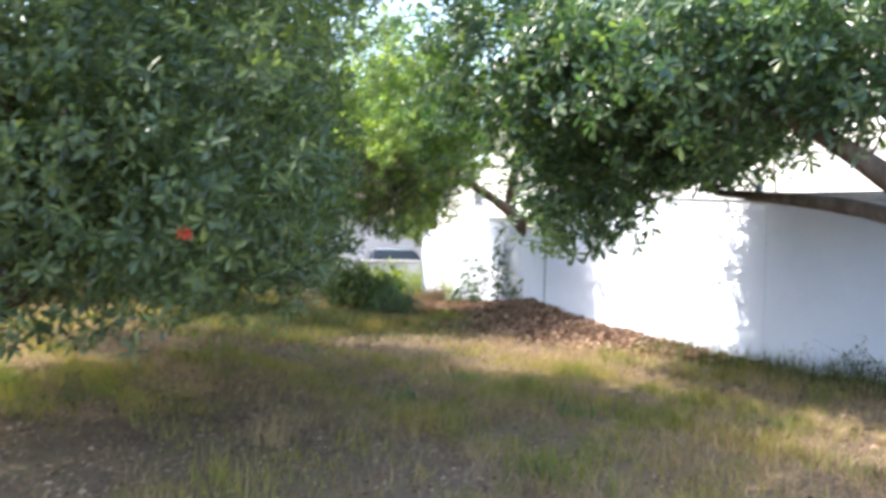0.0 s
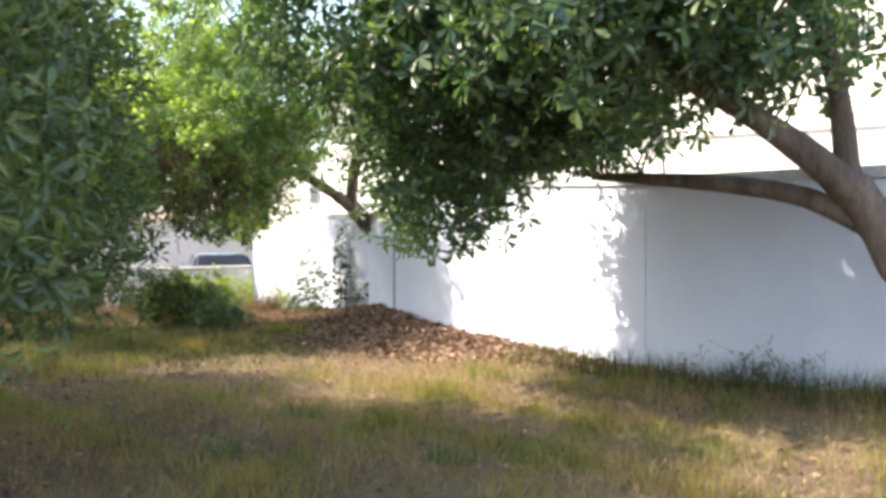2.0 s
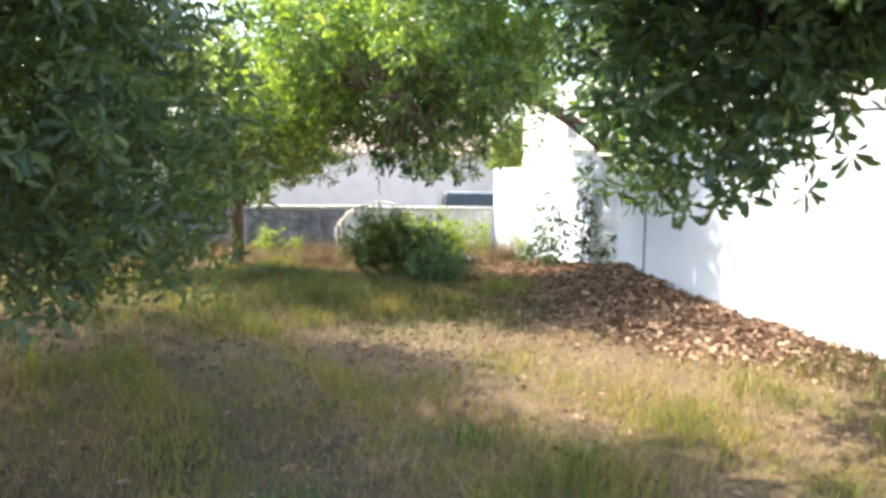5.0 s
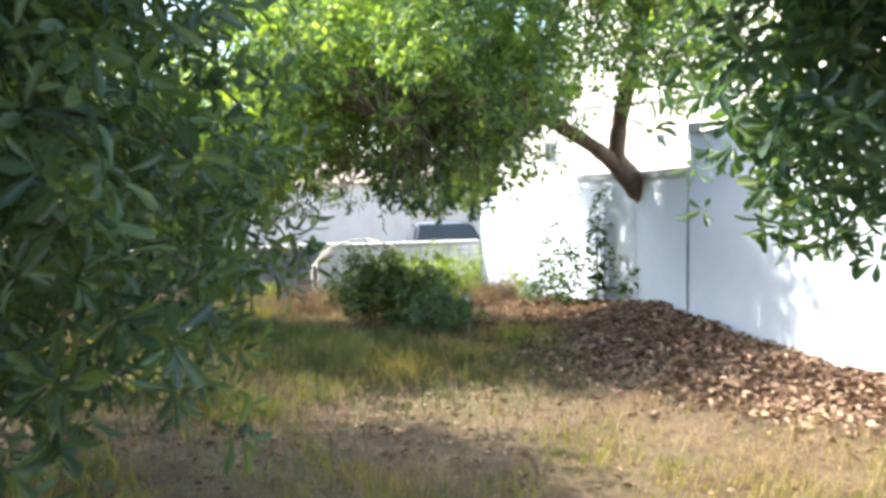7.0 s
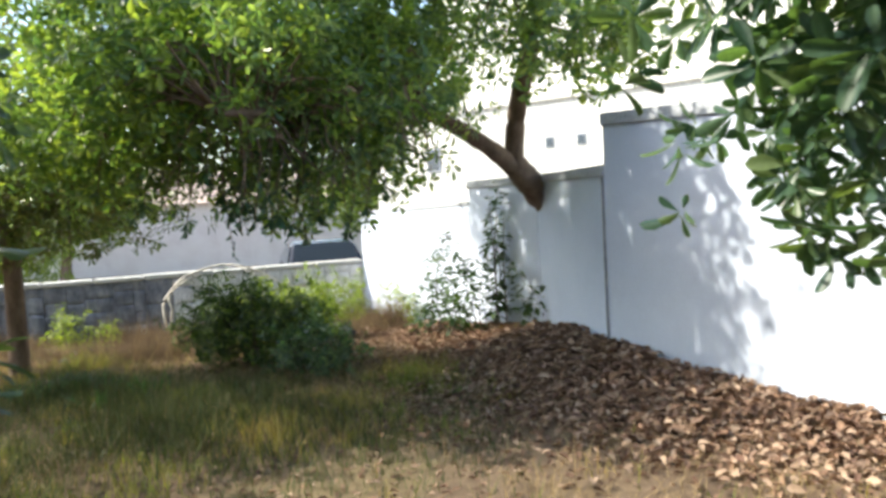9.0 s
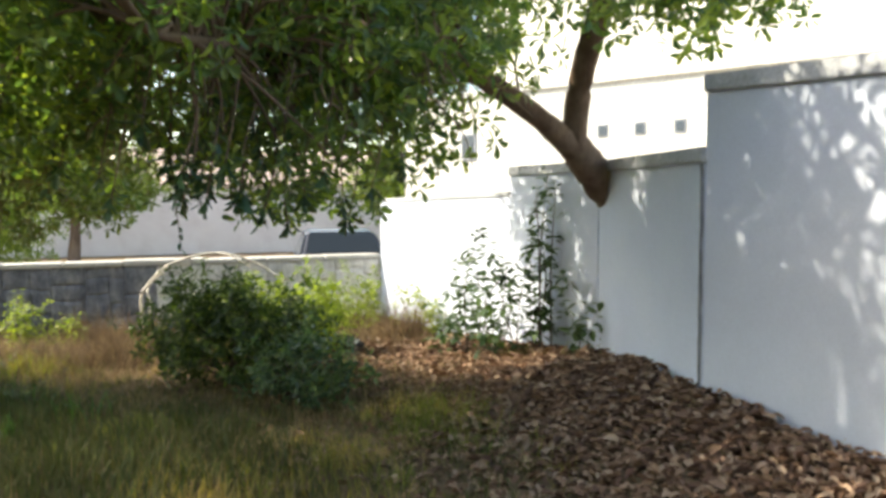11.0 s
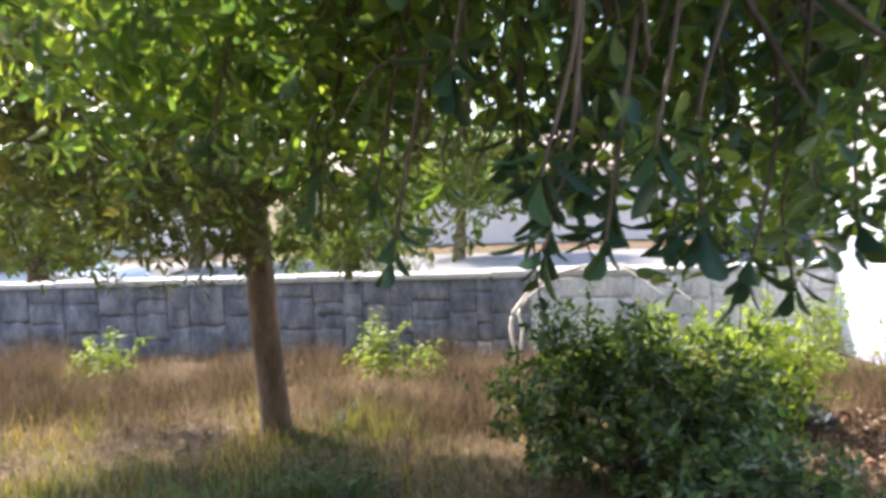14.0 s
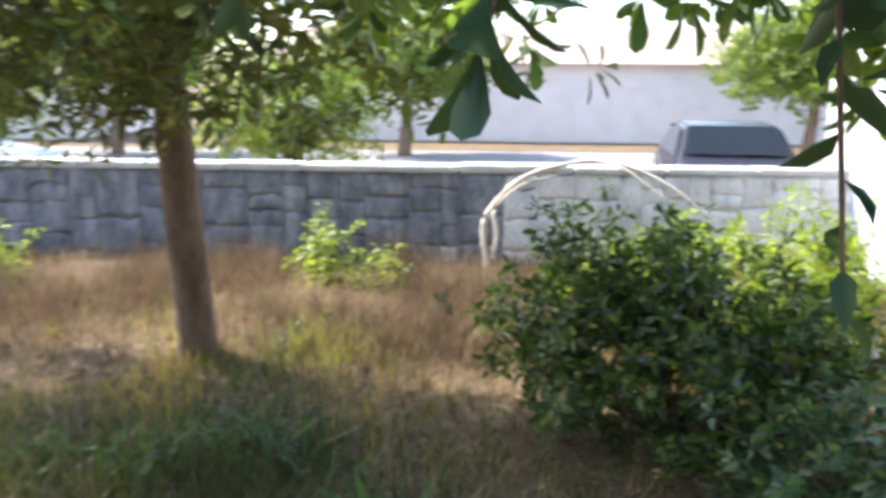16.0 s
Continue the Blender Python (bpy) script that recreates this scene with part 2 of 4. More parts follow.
def smooth_line(points, radii, n=5):
    """More points along a line of control points, on a Catmull-Rom curve."""
    p, r = np.array(points, float), np.array(radii, float)
    q = np.vstack([2 * p[0] - p[1], p, 2 * p[-1] - p[-2]])
    out, rad = [], []
    for i in range(len(p) - 1):
        a, b, c, d = q[i:i + 4]
        for t in np.linspace(0, 1, n, endpoint=False):
            out.append(0.5 * ((2 * b) + (c - a) * t + (2 * a - 5 * b + 4 * c - d) * t ** 2 + (3 * b - a - 3 * c + d) * t ** 3))
            rad.append(r[i] + (r[i + 1] - r[i]) * t)
    return np.array(out + [p[-1]]), np.array(rad + [r[-1]])


def limb_mesh(name, lines, sides=9, rough=0.05, seed=0, n=5):
    rng = np.random.default_rng(seed)
    vs, fs, k = [], [], 0
    for pts, rad in lines:
        p, r = smooth_line(pts, rad, n)
        v, f = tube_arrays(p, r, sides, rough, rng)
        vs.append(v), fs.append(f + k)
        k += len(v)
    return array_mesh(name, np.vstack(vs), np.vstack(fs), True)


# A leaf lies along +x, its face up (+z), 1 long and 1 wide, folded a little along the midrib.
LEAF_BLUNT = np.array([(0, 0, 0), (0.55, 0, -0.05), (1, 0, -0.15), (0.3, 0.2, 0.04), (0.64, 0.44, 0.02), (0.9, 0.34, -0.07), (0.3, -0.2, 0.04), (0.64, -0.44, 0.02), (0.9, -0.34, -0.07)])
LEAF_OVAL = np.array([(0, 0, 0), (0.5, 0, -0.05), (1, 0, -0.18), (0.3, 0.46, 0.06), (0.7, 0.40, 0.0), (0.3, -0.46, 0.06), (0.7, -0.40, 0.0)])
OVAL_FACES, BLUNT_FACES = np.array([(0, 3, 4, 2, 1), (0, 1, 2, 6, 5)]), np.array([(0, 3, 4, 5, 2, 1), (0, 1, 2, 8, 7, 6)])


def leaf_faces(form):
    return OVAL_FACES if len(form) == 7 else BLUNT_FACES


def leaves_mesh(name, base, along, up, length, width, form=LEAF_BLUNT):
    """One mesh of many leaves: stalk ends, directions, face normals, sizes."""
    x = unit(along)
    y = unit(np.cross(up, x))
    z = np.cross(x, y)
    s = form[None]
    v = base[:, None] + x[:, None] * s[..., 0:1] * length[:, None, None] + y[:, None] * s[..., 1:2] * width[:, None, None] + z[:, None] * s[..., 2:3] * length[:, None, None]
    f = (np.arange(len(base))[:, None, None] * len(form) + leaf_faces(form)[None]).reshape(-1, leaf_faces(form).shape[1])
    return array_mesh(name, v, f)


def rosettes(rng, tips, axes, count=8, size=0.11, slim=0.38, spread=(40, 95)):
    """Whorls of leaves round the ends of twigs."""
    n = len(tips)
    axes = unit(axes)
    ref = np.where(np.abs(axes[:, 2:3]) > 0.9, np.array([[1.0, 0, 0]]), np.array([[0, 0, 1.0]]))
    u = unit(np.cross(axes, ref))
    w = np.cross(axes, u)
    k = np.arange(count)
    ang = k[None] * 2.4 + rng.uniform(0, 6.28, (n, 1)) + rng.normal(0, 0.25, (n, count))
    tilt = np.radians(spread[0] + (spread[1] - spread[0]) * (k / max(1, count - 1))[None] + rng.normal(0, 12, (n, count)))
    rad = np.cos(ang)[..., None] * u[:, None] + np.sin(ang)[..., None] * w[:, None]
    along = rad * np.sin(tilt)[..., None] + axes[:, None] * np.cos(tilt)[..., None]
    along[..., 2] -= 0.12
    up = axes[:, None] * np.sin(tilt)[..., None] - rad * np.cos(tilt)[..., None] + rng.normal(0, 0.22, (n, count, 3))
    start = tips[:, None] - axes[:, None] * (k * 0.006)[None, :, None] + along * 0.008
    ln = size * rng.uniform(0.6, 1.15, (n, count))
    return start.reshape(-1, 3), along.reshape(-1, 3), up.reshape(-1, 3), ln.ravel(), (ln * slim * rng.uniform(0.85, 1.15, (n, count))).ravel()


def leaf_pieces(parent, material, base, along, up, length, width, form=LEAF_BLUNT):
    """Leaves that can be picked apart: objects of their own on one mesh."""
    me = array_mesh("leaf", form, leaf_faces(form))
    me.materials.append(material)
    x = unit(along)
    y = unit(np.cross(up, x))
    z = np.cross(x, y)
    for i in range(len(base)):
        o = new("leaf", me)
        o.parent = parent
        a, b, c = x[i] * length[i], y[i] * width[i], z[i] * length[i]
        o.matrix_local = Matrix(((a[0], b[0], c[0], base[i][0]), (a[1], b[1], c[1], base[i][1]), (a[2], b[2], c[2], base[i][2]), (0, 0, 0, 1)))


def crown_clumps(rng, blobs, per_m3, shell=0.45):
    """Centres of leaf clumps in a union of ellipsoids, denser towards the outside."""
    out, axes = [], []
    for cx, cy, cz, rx, ry, rz in blobs:
        n = max(4, int(per_m3 * 4.19 * rx * ry * rz))
        d = unit(rng.normal(size=(n, 3)))
        r = (shell + (1 - shell) * rng.uniform(0, 1, (n, 1)) ** 0.6) * rng.uniform(0.9, 1.08, (n, 1))
        out.append(np.array((cx, cy, cz)) + d * r * np.array((rx, ry, rz)))
        axes.append(d)
    return np.vstack(out), np.vstack(axes)


def crown(rng, name, blobs, per_m3, whorls, material, parent, size=0.11, slim=0.38, clump=0.16, count=8, form=LEAF_BLUNT, keep=None, label="", near=None, young=1.0):
    c, a = crown_clumps(rng, blobs, per_m3)
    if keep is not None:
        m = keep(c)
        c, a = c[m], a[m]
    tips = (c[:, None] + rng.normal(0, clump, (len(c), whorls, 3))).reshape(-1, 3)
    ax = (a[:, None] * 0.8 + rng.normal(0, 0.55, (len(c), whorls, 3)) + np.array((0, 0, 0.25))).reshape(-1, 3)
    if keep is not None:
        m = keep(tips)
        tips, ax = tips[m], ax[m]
    whole = rosettes(rng, tips, ax, count, size, slim)
    if near is not None:
        low = near(whole[0])
        whole = [*whole[:3], *[w * np.where(low, young, 1.0).reshape((-1,) + (1,) * (w.ndim - 1)) for w in whole[3:]]]
        pick = np.flatnonzero(low)[:280]
        leaf_pieces(parent, material, *[w[pick] for w in whole], form)
        rest = np.ones(len(whole[0]), bool)
        rest[pick] = False
        whole = [w[rest] for w in whole]
    return tagged(link_mesh(name, leaves_mesh(name, *whole, form), material, parent, label), kind="stuff"), c


def twig_lines(rng, joints, ends, r0=0.012, sag=0.1):
    """Thin branches from the nearest joint of the limbs to every clump."""
    j = np.asarray(joints)
    lines = []
    for e in ends:
        k = np.argmin(np.linalg.norm(j - e, axis=1) + rng.uniform(0, 0.3, len(j)))
        s = j[k]
        if np.linalg.norm(e - s) > 0.85:
            continue
        m = (s + e) / 2 + rng.normal(0, 0.06, 3) + np.array((0, 0, sag))
        lines.append(((s, m, e), (r0, r0 * 0.7, r0 * 0.3)))
    return lines


# ---- the lie of the land ----
WALL = [(1.04, 18.81), (2.20, 16.09), (2.68, 14.80), (2.73, 12.95), (4.38, 8.86), (5.65, 5.7), (9.3, -3.5)]   # foot of the white wall, corner by corner
LOW = [(1.04, 18.83), (-1.1, 18.28), (-2.0, 18.05), (-7.0, 16.95), (-12.0, 15.9)]                            # foot of the low wall


def wall_distance(x, y):
    best = np.full(np.shape(x), 99.0)
    for (ax, ay), (bx, by) in zip(WALL, WALL[1:]):
        dx, dy = bx - ax, by - ay
        t = np.clip(((x - ax) * dx + (y - ay) * dy) / (dx * dx + dy * dy), 0, 1)
        best = np.minimum(best, np.hypot(x - ax - t * dx, y - ay - t * dy))
    return best


def bumps(x, y, s, seed=0.0):
    return np.sin(x * 1.7 * s + seed) * np.sin(y * 1.3 * s + 1.3 * seed) + 0.5 * np.sin(x * 3.9 * s + y * 2.3 * s + seed) + 0.35 * np.sin(x * 6.1 * s - y * 5.2 * s + 2.0 * seed)


def land(x, y):
    """Height of the ground."""
    x, y = np.asarray(x, float), np.asarray(y, float)
    d = wall_distance(x, y)
    heap = 0.23 * np.exp(-((y - 13.6) / 2.2) ** 2) * np.exp(-(d / 0.85) ** 2)
    bank = (0.09 + 0.12 * np.clip((9 - y) / 3, 0, 1)) * np.exp(-(d / 0.9) ** 2) * np.clip((15.5 - y) / 2, 0, 1)
    h = heap + bank + 0.018 * bumps(x, y, 1.0) + 0.008 * bumps(x, y, 3.1, 2.0)
    back = y - (18.05 + 0.235 * (x + 2.0))
    drop = np.clip((back - 0.15) / 0.5, 0, 1)
    return h * (1 - drop) - 0.5 * drop


def ground_axis(lo, hi, step, far):
    inner = np.arange(lo, hi + 1e-6, step)
    out = far * (np.linspace(0, 1, 14)[1:] ** 3)
    return np.concatenate([lo - out[::-1], inner, hi + out])


gx, gy = ground_axis(-12, 9, 0.14, 900), ground_axis(-3, 24, 0.14, 900)
GX, GY = np.meshgrid(gx, gy, indexing="ij")
gv = np.stack([GX, GY, land(GX, GY)], -1).reshape(-1, 3)
ii, jj = np.meshgrid(np.arange(len(gx) - 1), np.arange(len(gy) - 1), indexing="ij")
q = (ii * len(gy) + jj).ravel()
ground = link_mesh("ground", array_mesh("ground", gv, np.stack([q, q + len(gy), q + len(gy) + 1, q + 1], 1), True), SOIL)
tagged(ground, "dry brown garden soil with thin grass and straw", "ground", kind="structure")


# ---- white garden wall, stepping down towards the street ----
def wall_run(name, a, b, top_a, top_b, label, cap=0.09, thick=0.20, over=0.025, foot=-0.7):
    """A straight run of plastered wall with a coping; a and b are the ends of its garden face."""
    a, b = Vector((*a, 0)), Vector((*b, 0))
    d = (b - a).normalized()
    n = Vector((d.y, -d.x, 0))          # away from the garden
    if n.x < 0:
        n = -n
    root = empty(name)
    tagged(root, label, "wall", "white garden wall", "structure")

    def slab(bm, off0, off1, z0a, z0b, z1a, z1b, ext=0.0, segs=1):
        p, qq = a - d * ext, b + d * ext
        ring = []
        for base, z0, z1 in ((p, z0a, z1a), (qq, z0b, z1b)):
            ring.append([bm.verts.new(base + n * off0 + Vector((0, 0, z0))), bm.verts.new(base + n * off1 + Vector((0, 0, z0))),
                         bm.verts.new(base + n * off1 + Vector((0, 0, z1))), bm.verts.new(base + n * off0 + Vector((0, 0, z1)))])
        for i in range(4):
            j = (i + 1) % 4
            bm.faces.new((ring[0][i], ring[0][j], ring[1][j], ring[1][i]))
        bm.faces.new(ring[0]), bm.faces.new(ring[1])
        bmesh.ops.recalc_face_normals(bm, faces=bm.faces)
        bmesh.ops.bevel(bm, geom=list(bm.edges), offset=0.008, segments=2, affect="EDGES")
        return bm

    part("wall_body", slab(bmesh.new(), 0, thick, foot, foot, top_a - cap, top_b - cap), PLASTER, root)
    part("coping", slab(bmesh.new(), -over, thick + over, top_a - cap, top_b - cap, top_a, top_b, 0.004), COPING, root, "grey weathered coping")
    return root


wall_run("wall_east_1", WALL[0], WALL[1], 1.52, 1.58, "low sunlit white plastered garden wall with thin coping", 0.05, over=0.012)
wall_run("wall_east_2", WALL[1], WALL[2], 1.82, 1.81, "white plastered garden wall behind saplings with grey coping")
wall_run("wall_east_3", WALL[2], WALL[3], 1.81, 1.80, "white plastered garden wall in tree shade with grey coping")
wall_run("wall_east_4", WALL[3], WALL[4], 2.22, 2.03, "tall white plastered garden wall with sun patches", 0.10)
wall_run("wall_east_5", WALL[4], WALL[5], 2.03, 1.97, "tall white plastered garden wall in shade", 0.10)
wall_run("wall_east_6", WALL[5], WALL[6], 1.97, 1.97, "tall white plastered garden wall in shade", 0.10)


def wall_joint(x, y, top):
    """An open, weathered joint where two runs of the wall meet."""
    bm = bmesh.new()
    rng = np.random.default_rng(17)
    rows = []
    for z in np.linspace(-0.1, top, 26):
        w, k = 0.004 + 0.002 * rng.uniform(-1, 1), 0.003 * rng.normal()
        rows.append([bm.verts.new((x + dx, y + dy + k, z)) for dx, dy in ((-0.012, -w), (-0.012, w), (0.02, w), (0.02, -w))])
    for a, b in zip(rows, rows[1:]):
        for i in range(4):
            j = (i + 1) % 4
            bm.faces.new((a[i], a[j], b[j], b[i]))
    bmesh.ops.recalc_face_normals(bm, faces=bm.faces)
    tagged(part("trim", bm, JOINT), "dark weathered joint between two wall runs", "wall joint", kind="structure")


wall_joint(2.722, 12.97, 1.70)


# ---- low stone wall to the street ----
def low_wall():
    rng = np.random.default_rng(5)
    root = tagged(empty("wall_north"), "low rough grey stone wall with pale cement top", "wall", kind="structure")
    for number, ((ax, ay), (bx, by)) in enumerate(zip(LOW, LOW[1:])):
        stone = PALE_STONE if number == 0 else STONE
        L = math.hypot(bx - ax, by - ay)
        n, m = int(L / 0.07), 12
        d = np.array(((bx - ax) / L, (by - ay) / L, 0))
        nrm = np.array((-d[1], d[0], 0))
        if nrm[1] < 0:
            nrm = -nrm
        S, Z = np.meshgrid(np.linspace(0, L, n), np.linspace(-0.6, 0.74, m * 2), indexing="ij")
        out = -0.012 + 0.004 * bumps(S, Z, 3.0, 1.0) + rng.normal(0, 0.002, S.shape)
        v = np.array((ax, ay, 0)) + S[..., None] * d + Z[..., None] * np.array((0, 0, 1.0)) - nrm * out[..., None]
        k = m * 2
        a, b = np.meshgrid(np.arange(n - 1), np.arange(k - 1), indexing="ij")
        qd = (a * k + b).ravel()
        link_mesh("stone_face", array_mesh("stone_face", v, np.stack([qd, qd + k, qd + k + 1, qd + 1], 1), True), stone, root, "patchy stone face with sunlight put into its pale tone" if number == 0 else "")
        bm = box(bmesh.new(), 0, L, 0.03, 0.28, -0.7, 0.738)
        o = part("wall_core", bm, stone, root)
        o.matrix_world = Matrix.Translation((ax, ay, 0)) @ Matrix(((d[0], nrm[0], 0, 0), (d[1], nrm[1], 0, 0), (0, 0, 1, 0), (0, 0, 0, 1)))
        frame_of = o.matrix_world.copy()
        a1 = 0.0
        while a1 < L - 0.02:
            a0, a1 = a1, min(L, a1 + rng.uniform(0.14, 0.42))
            if L - a1 < 0.12:
                a1 = L
            # Painted sunlight: the share of pale stones grows towards the white wall.
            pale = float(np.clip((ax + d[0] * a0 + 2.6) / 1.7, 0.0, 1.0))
            tops = np.cumsum(rng.uniform(0.12, 0.36, 8)) - 0.2
            z1 = -0.2
            for top in tops:
                z0, z1 = z1, (0.738 if top > 0.66 else float(top))
                hgt = z1 - z0
                if hgt < 0.02:
                    break
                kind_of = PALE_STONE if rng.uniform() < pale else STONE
                bm = bmesh.new()
                rows = []
                for fz in (0.0, 0.14, 0.5, 0.86, 1.0):
                    row = []
                    for fx in (0.0, 0.1, 0.37, 0.63, 0.9, 1.0):
                        edge = fz in (0.0, 1.0) or fx in (0.0, 1.0)
                        out = 0.005 if edge else 0.009 + rng.uniform(-0.007, 0.011)
                        row.append(bm.verts.new((a0 + 0.002 + (a1 - a0 - 0.004) * fx + rng.normal(0, 0.006), -out, z0 + 0.002 + (hgt - 0.004) * fz + rng.normal(0, 0.009))))
                    rows.append(row)
                for ra, rb in zip(rows, rows[1:]):
                    for p in range(5):
                        bm.faces.new((ra[p], ra[p + 1], rb[p + 1], rb[p]))
                rim = [*rows[0], *[r[-1] for r in rows[1:]], *rows[-1][-2::-1], *[r[0] for r in rows[-2:0:-1]]]
                back = [bm.verts.new((v.co.x, 0.02, v.co.z)) for v in rim]
                for p in range(len(rim)):
                    q2 = (p + 1) % len(rim)
                    bm.faces.new((rim[q2], rim[p], back[p], back[q2]))
                bmesh.ops.recalc_face_normals(bm, faces=bm.faces)
                part("stone", bm, kind_of, root, smooth=True).matrix_world = frame_of
        count = max(1, int(L / 0.62))
        for i in range(count):
            s0, s1 = L * i / count + 0.004, L * (i + 1) / count - 0.004
            bm = box(bmesh.new(), s0, s1, -0.035 + rng.uniform(-0.008, 0.008), 0.30, 0.742, 0.80 + rng.uniform(-0.008, 0.008), 0.012)
            o2 = part("cap_stone", bm, CAP_STONE, root)
            o2.matrix_world = o.matrix_world
    return root


low_wall()


# ---- trees ----
def tree(name, seed, limbs, blobs, per_m3, whorls, leaf, bark, label, size=0.11, slim=0.38, clump=0.16, keep=None, twigs=260, count=8, twig_r=0.012, joints_from=1, near=None, young=1.0):
    """limbs: trunk first, each a line of places with radii."""
    rng = np.random.default_rng(seed)
    base = limbs[0][0][0]
    root = empty(name)
    tagged(root, label, "tree")
    link_mesh("trunk", limb_mesh("trunk", limbs[:1], 14, 0.035, seed, 7), bark, root)
    for i, l in enumerate(limbs[1:]):
        link_mesh("limb", limb_mesh("limb", [l], 10, 0.04, seed + i + 1), bark, root)
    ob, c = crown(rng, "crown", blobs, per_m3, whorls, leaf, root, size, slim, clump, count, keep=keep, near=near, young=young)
    joints = np.vstack([smooth_line(p, r, 8)[0] for p, r in limbs[joints_from:]])
    ends = c[rng.permutation(len(c))[:twigs]]
    link_mesh("branchwork", limb_mesh("branchwork", twig_lines(rng, joints, ends, twig_r), 5, 0.0, seed, 3), bark, root)["kind"] = "stuff"
    return root


TREE_A = tree("leafy_tree", 11,
    [(((-3.4, 6.7, -0.1), (-3.2, 6.55, 0.5), (-2.5, 6.2, 1.1)), (0.14, 0.12, 0.09)),
     (((-2.5, 6.2, 1.1), (-1.9, 6.3, 1.7), (-1.2, 6.6, 2.3)), (0.08, 0.055, 0.03)),
     (((-2.5, 6.2, 1.1), (-3.2, 6.0, 1.8), (-4.0, 5.6, 2.6)), (0.08, 0.055, 0.03)),
     (((-2.5, 6.2, 1.1), (-2.4, 5.6, 2.2), (-2.3, 4.9, 3.0)), (0.08, 0.055, 0.03)),
     (((-2.5, 6.2, 1.1), (-2.4, 6.7, 2.6), (-2.2, 7.0, 3.8)), (0.08, 0.055, 0.03)),
     (((-2.5, 6.2, 1.1), (-1.7, 7.0, 1.35), (-0.9, 7.4, 1.5)), (0.06, 0.04, 0.02)),
     (((-2.5, 6.2, 1.1), (-2.5, 8.0, 1.6), (-3.0, 9.6, 2.1), (-4.2, 11.0, 2.6)), (0.08, 0.06, 0.05, 0.03))],
    # Lobes at (-4.8, 10.9) and (-1.7, 5.0) are unseen, added for ground shade.
    [(-2.5, 6.2, 2.7, 1.9, 1.8, 1.8), (-1.1, 7.9, 1.7, 1.0, 0.95, 0.95), (-0.8, 5.0, 1.75, 0.65, 0.7, 0.75), (-0.6, 4.9, 2.6, 0.7, 0.7, 0.5), (-1.05, 7.0, 1.95, 1.0, 0.95, 1.15), (-1.9, 5.2, 1.75, 1.2, 1.1, 0.95), (-3.9, 5.6, 1.8, 1.5, 1.5, 1.1), (-1.5, 7.2, 3.4, 1.35, 1.3, 1.3), (-2.9, 7.8, 1.8, 1.5, 1.0, 1.1), (-3.6, 5.0, 3.4, 1.5, 1.4, 1.3), (-2.2, 8.2, 3.2, 1.2, 1.0, 1.1), (-2.3, 9.5, 1.7, 1.15, 1.0, 1.2), (-1.9, 9.6, 0.95, 0.75, 0.8, 0.5), (-3.3, 10.0, 2.7, 1.4, 1.3, 1.3), (-4.8, 10.9, 2.3, 1.5, 1.3, 1.0), (-4.4, 8.4, 2.6, 1.4, 1.5, 1.3), (-1.7, 5.0, 4.5, 1.2, 1.2, 0.7)],
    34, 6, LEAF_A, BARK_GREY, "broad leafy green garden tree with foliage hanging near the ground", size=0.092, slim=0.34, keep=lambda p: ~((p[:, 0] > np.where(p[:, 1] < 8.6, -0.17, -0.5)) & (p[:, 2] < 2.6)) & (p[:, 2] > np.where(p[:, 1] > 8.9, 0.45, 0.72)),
    near=lambda p: (p[:, 0] > -0.5) & (p[:, 2] < 2.3))

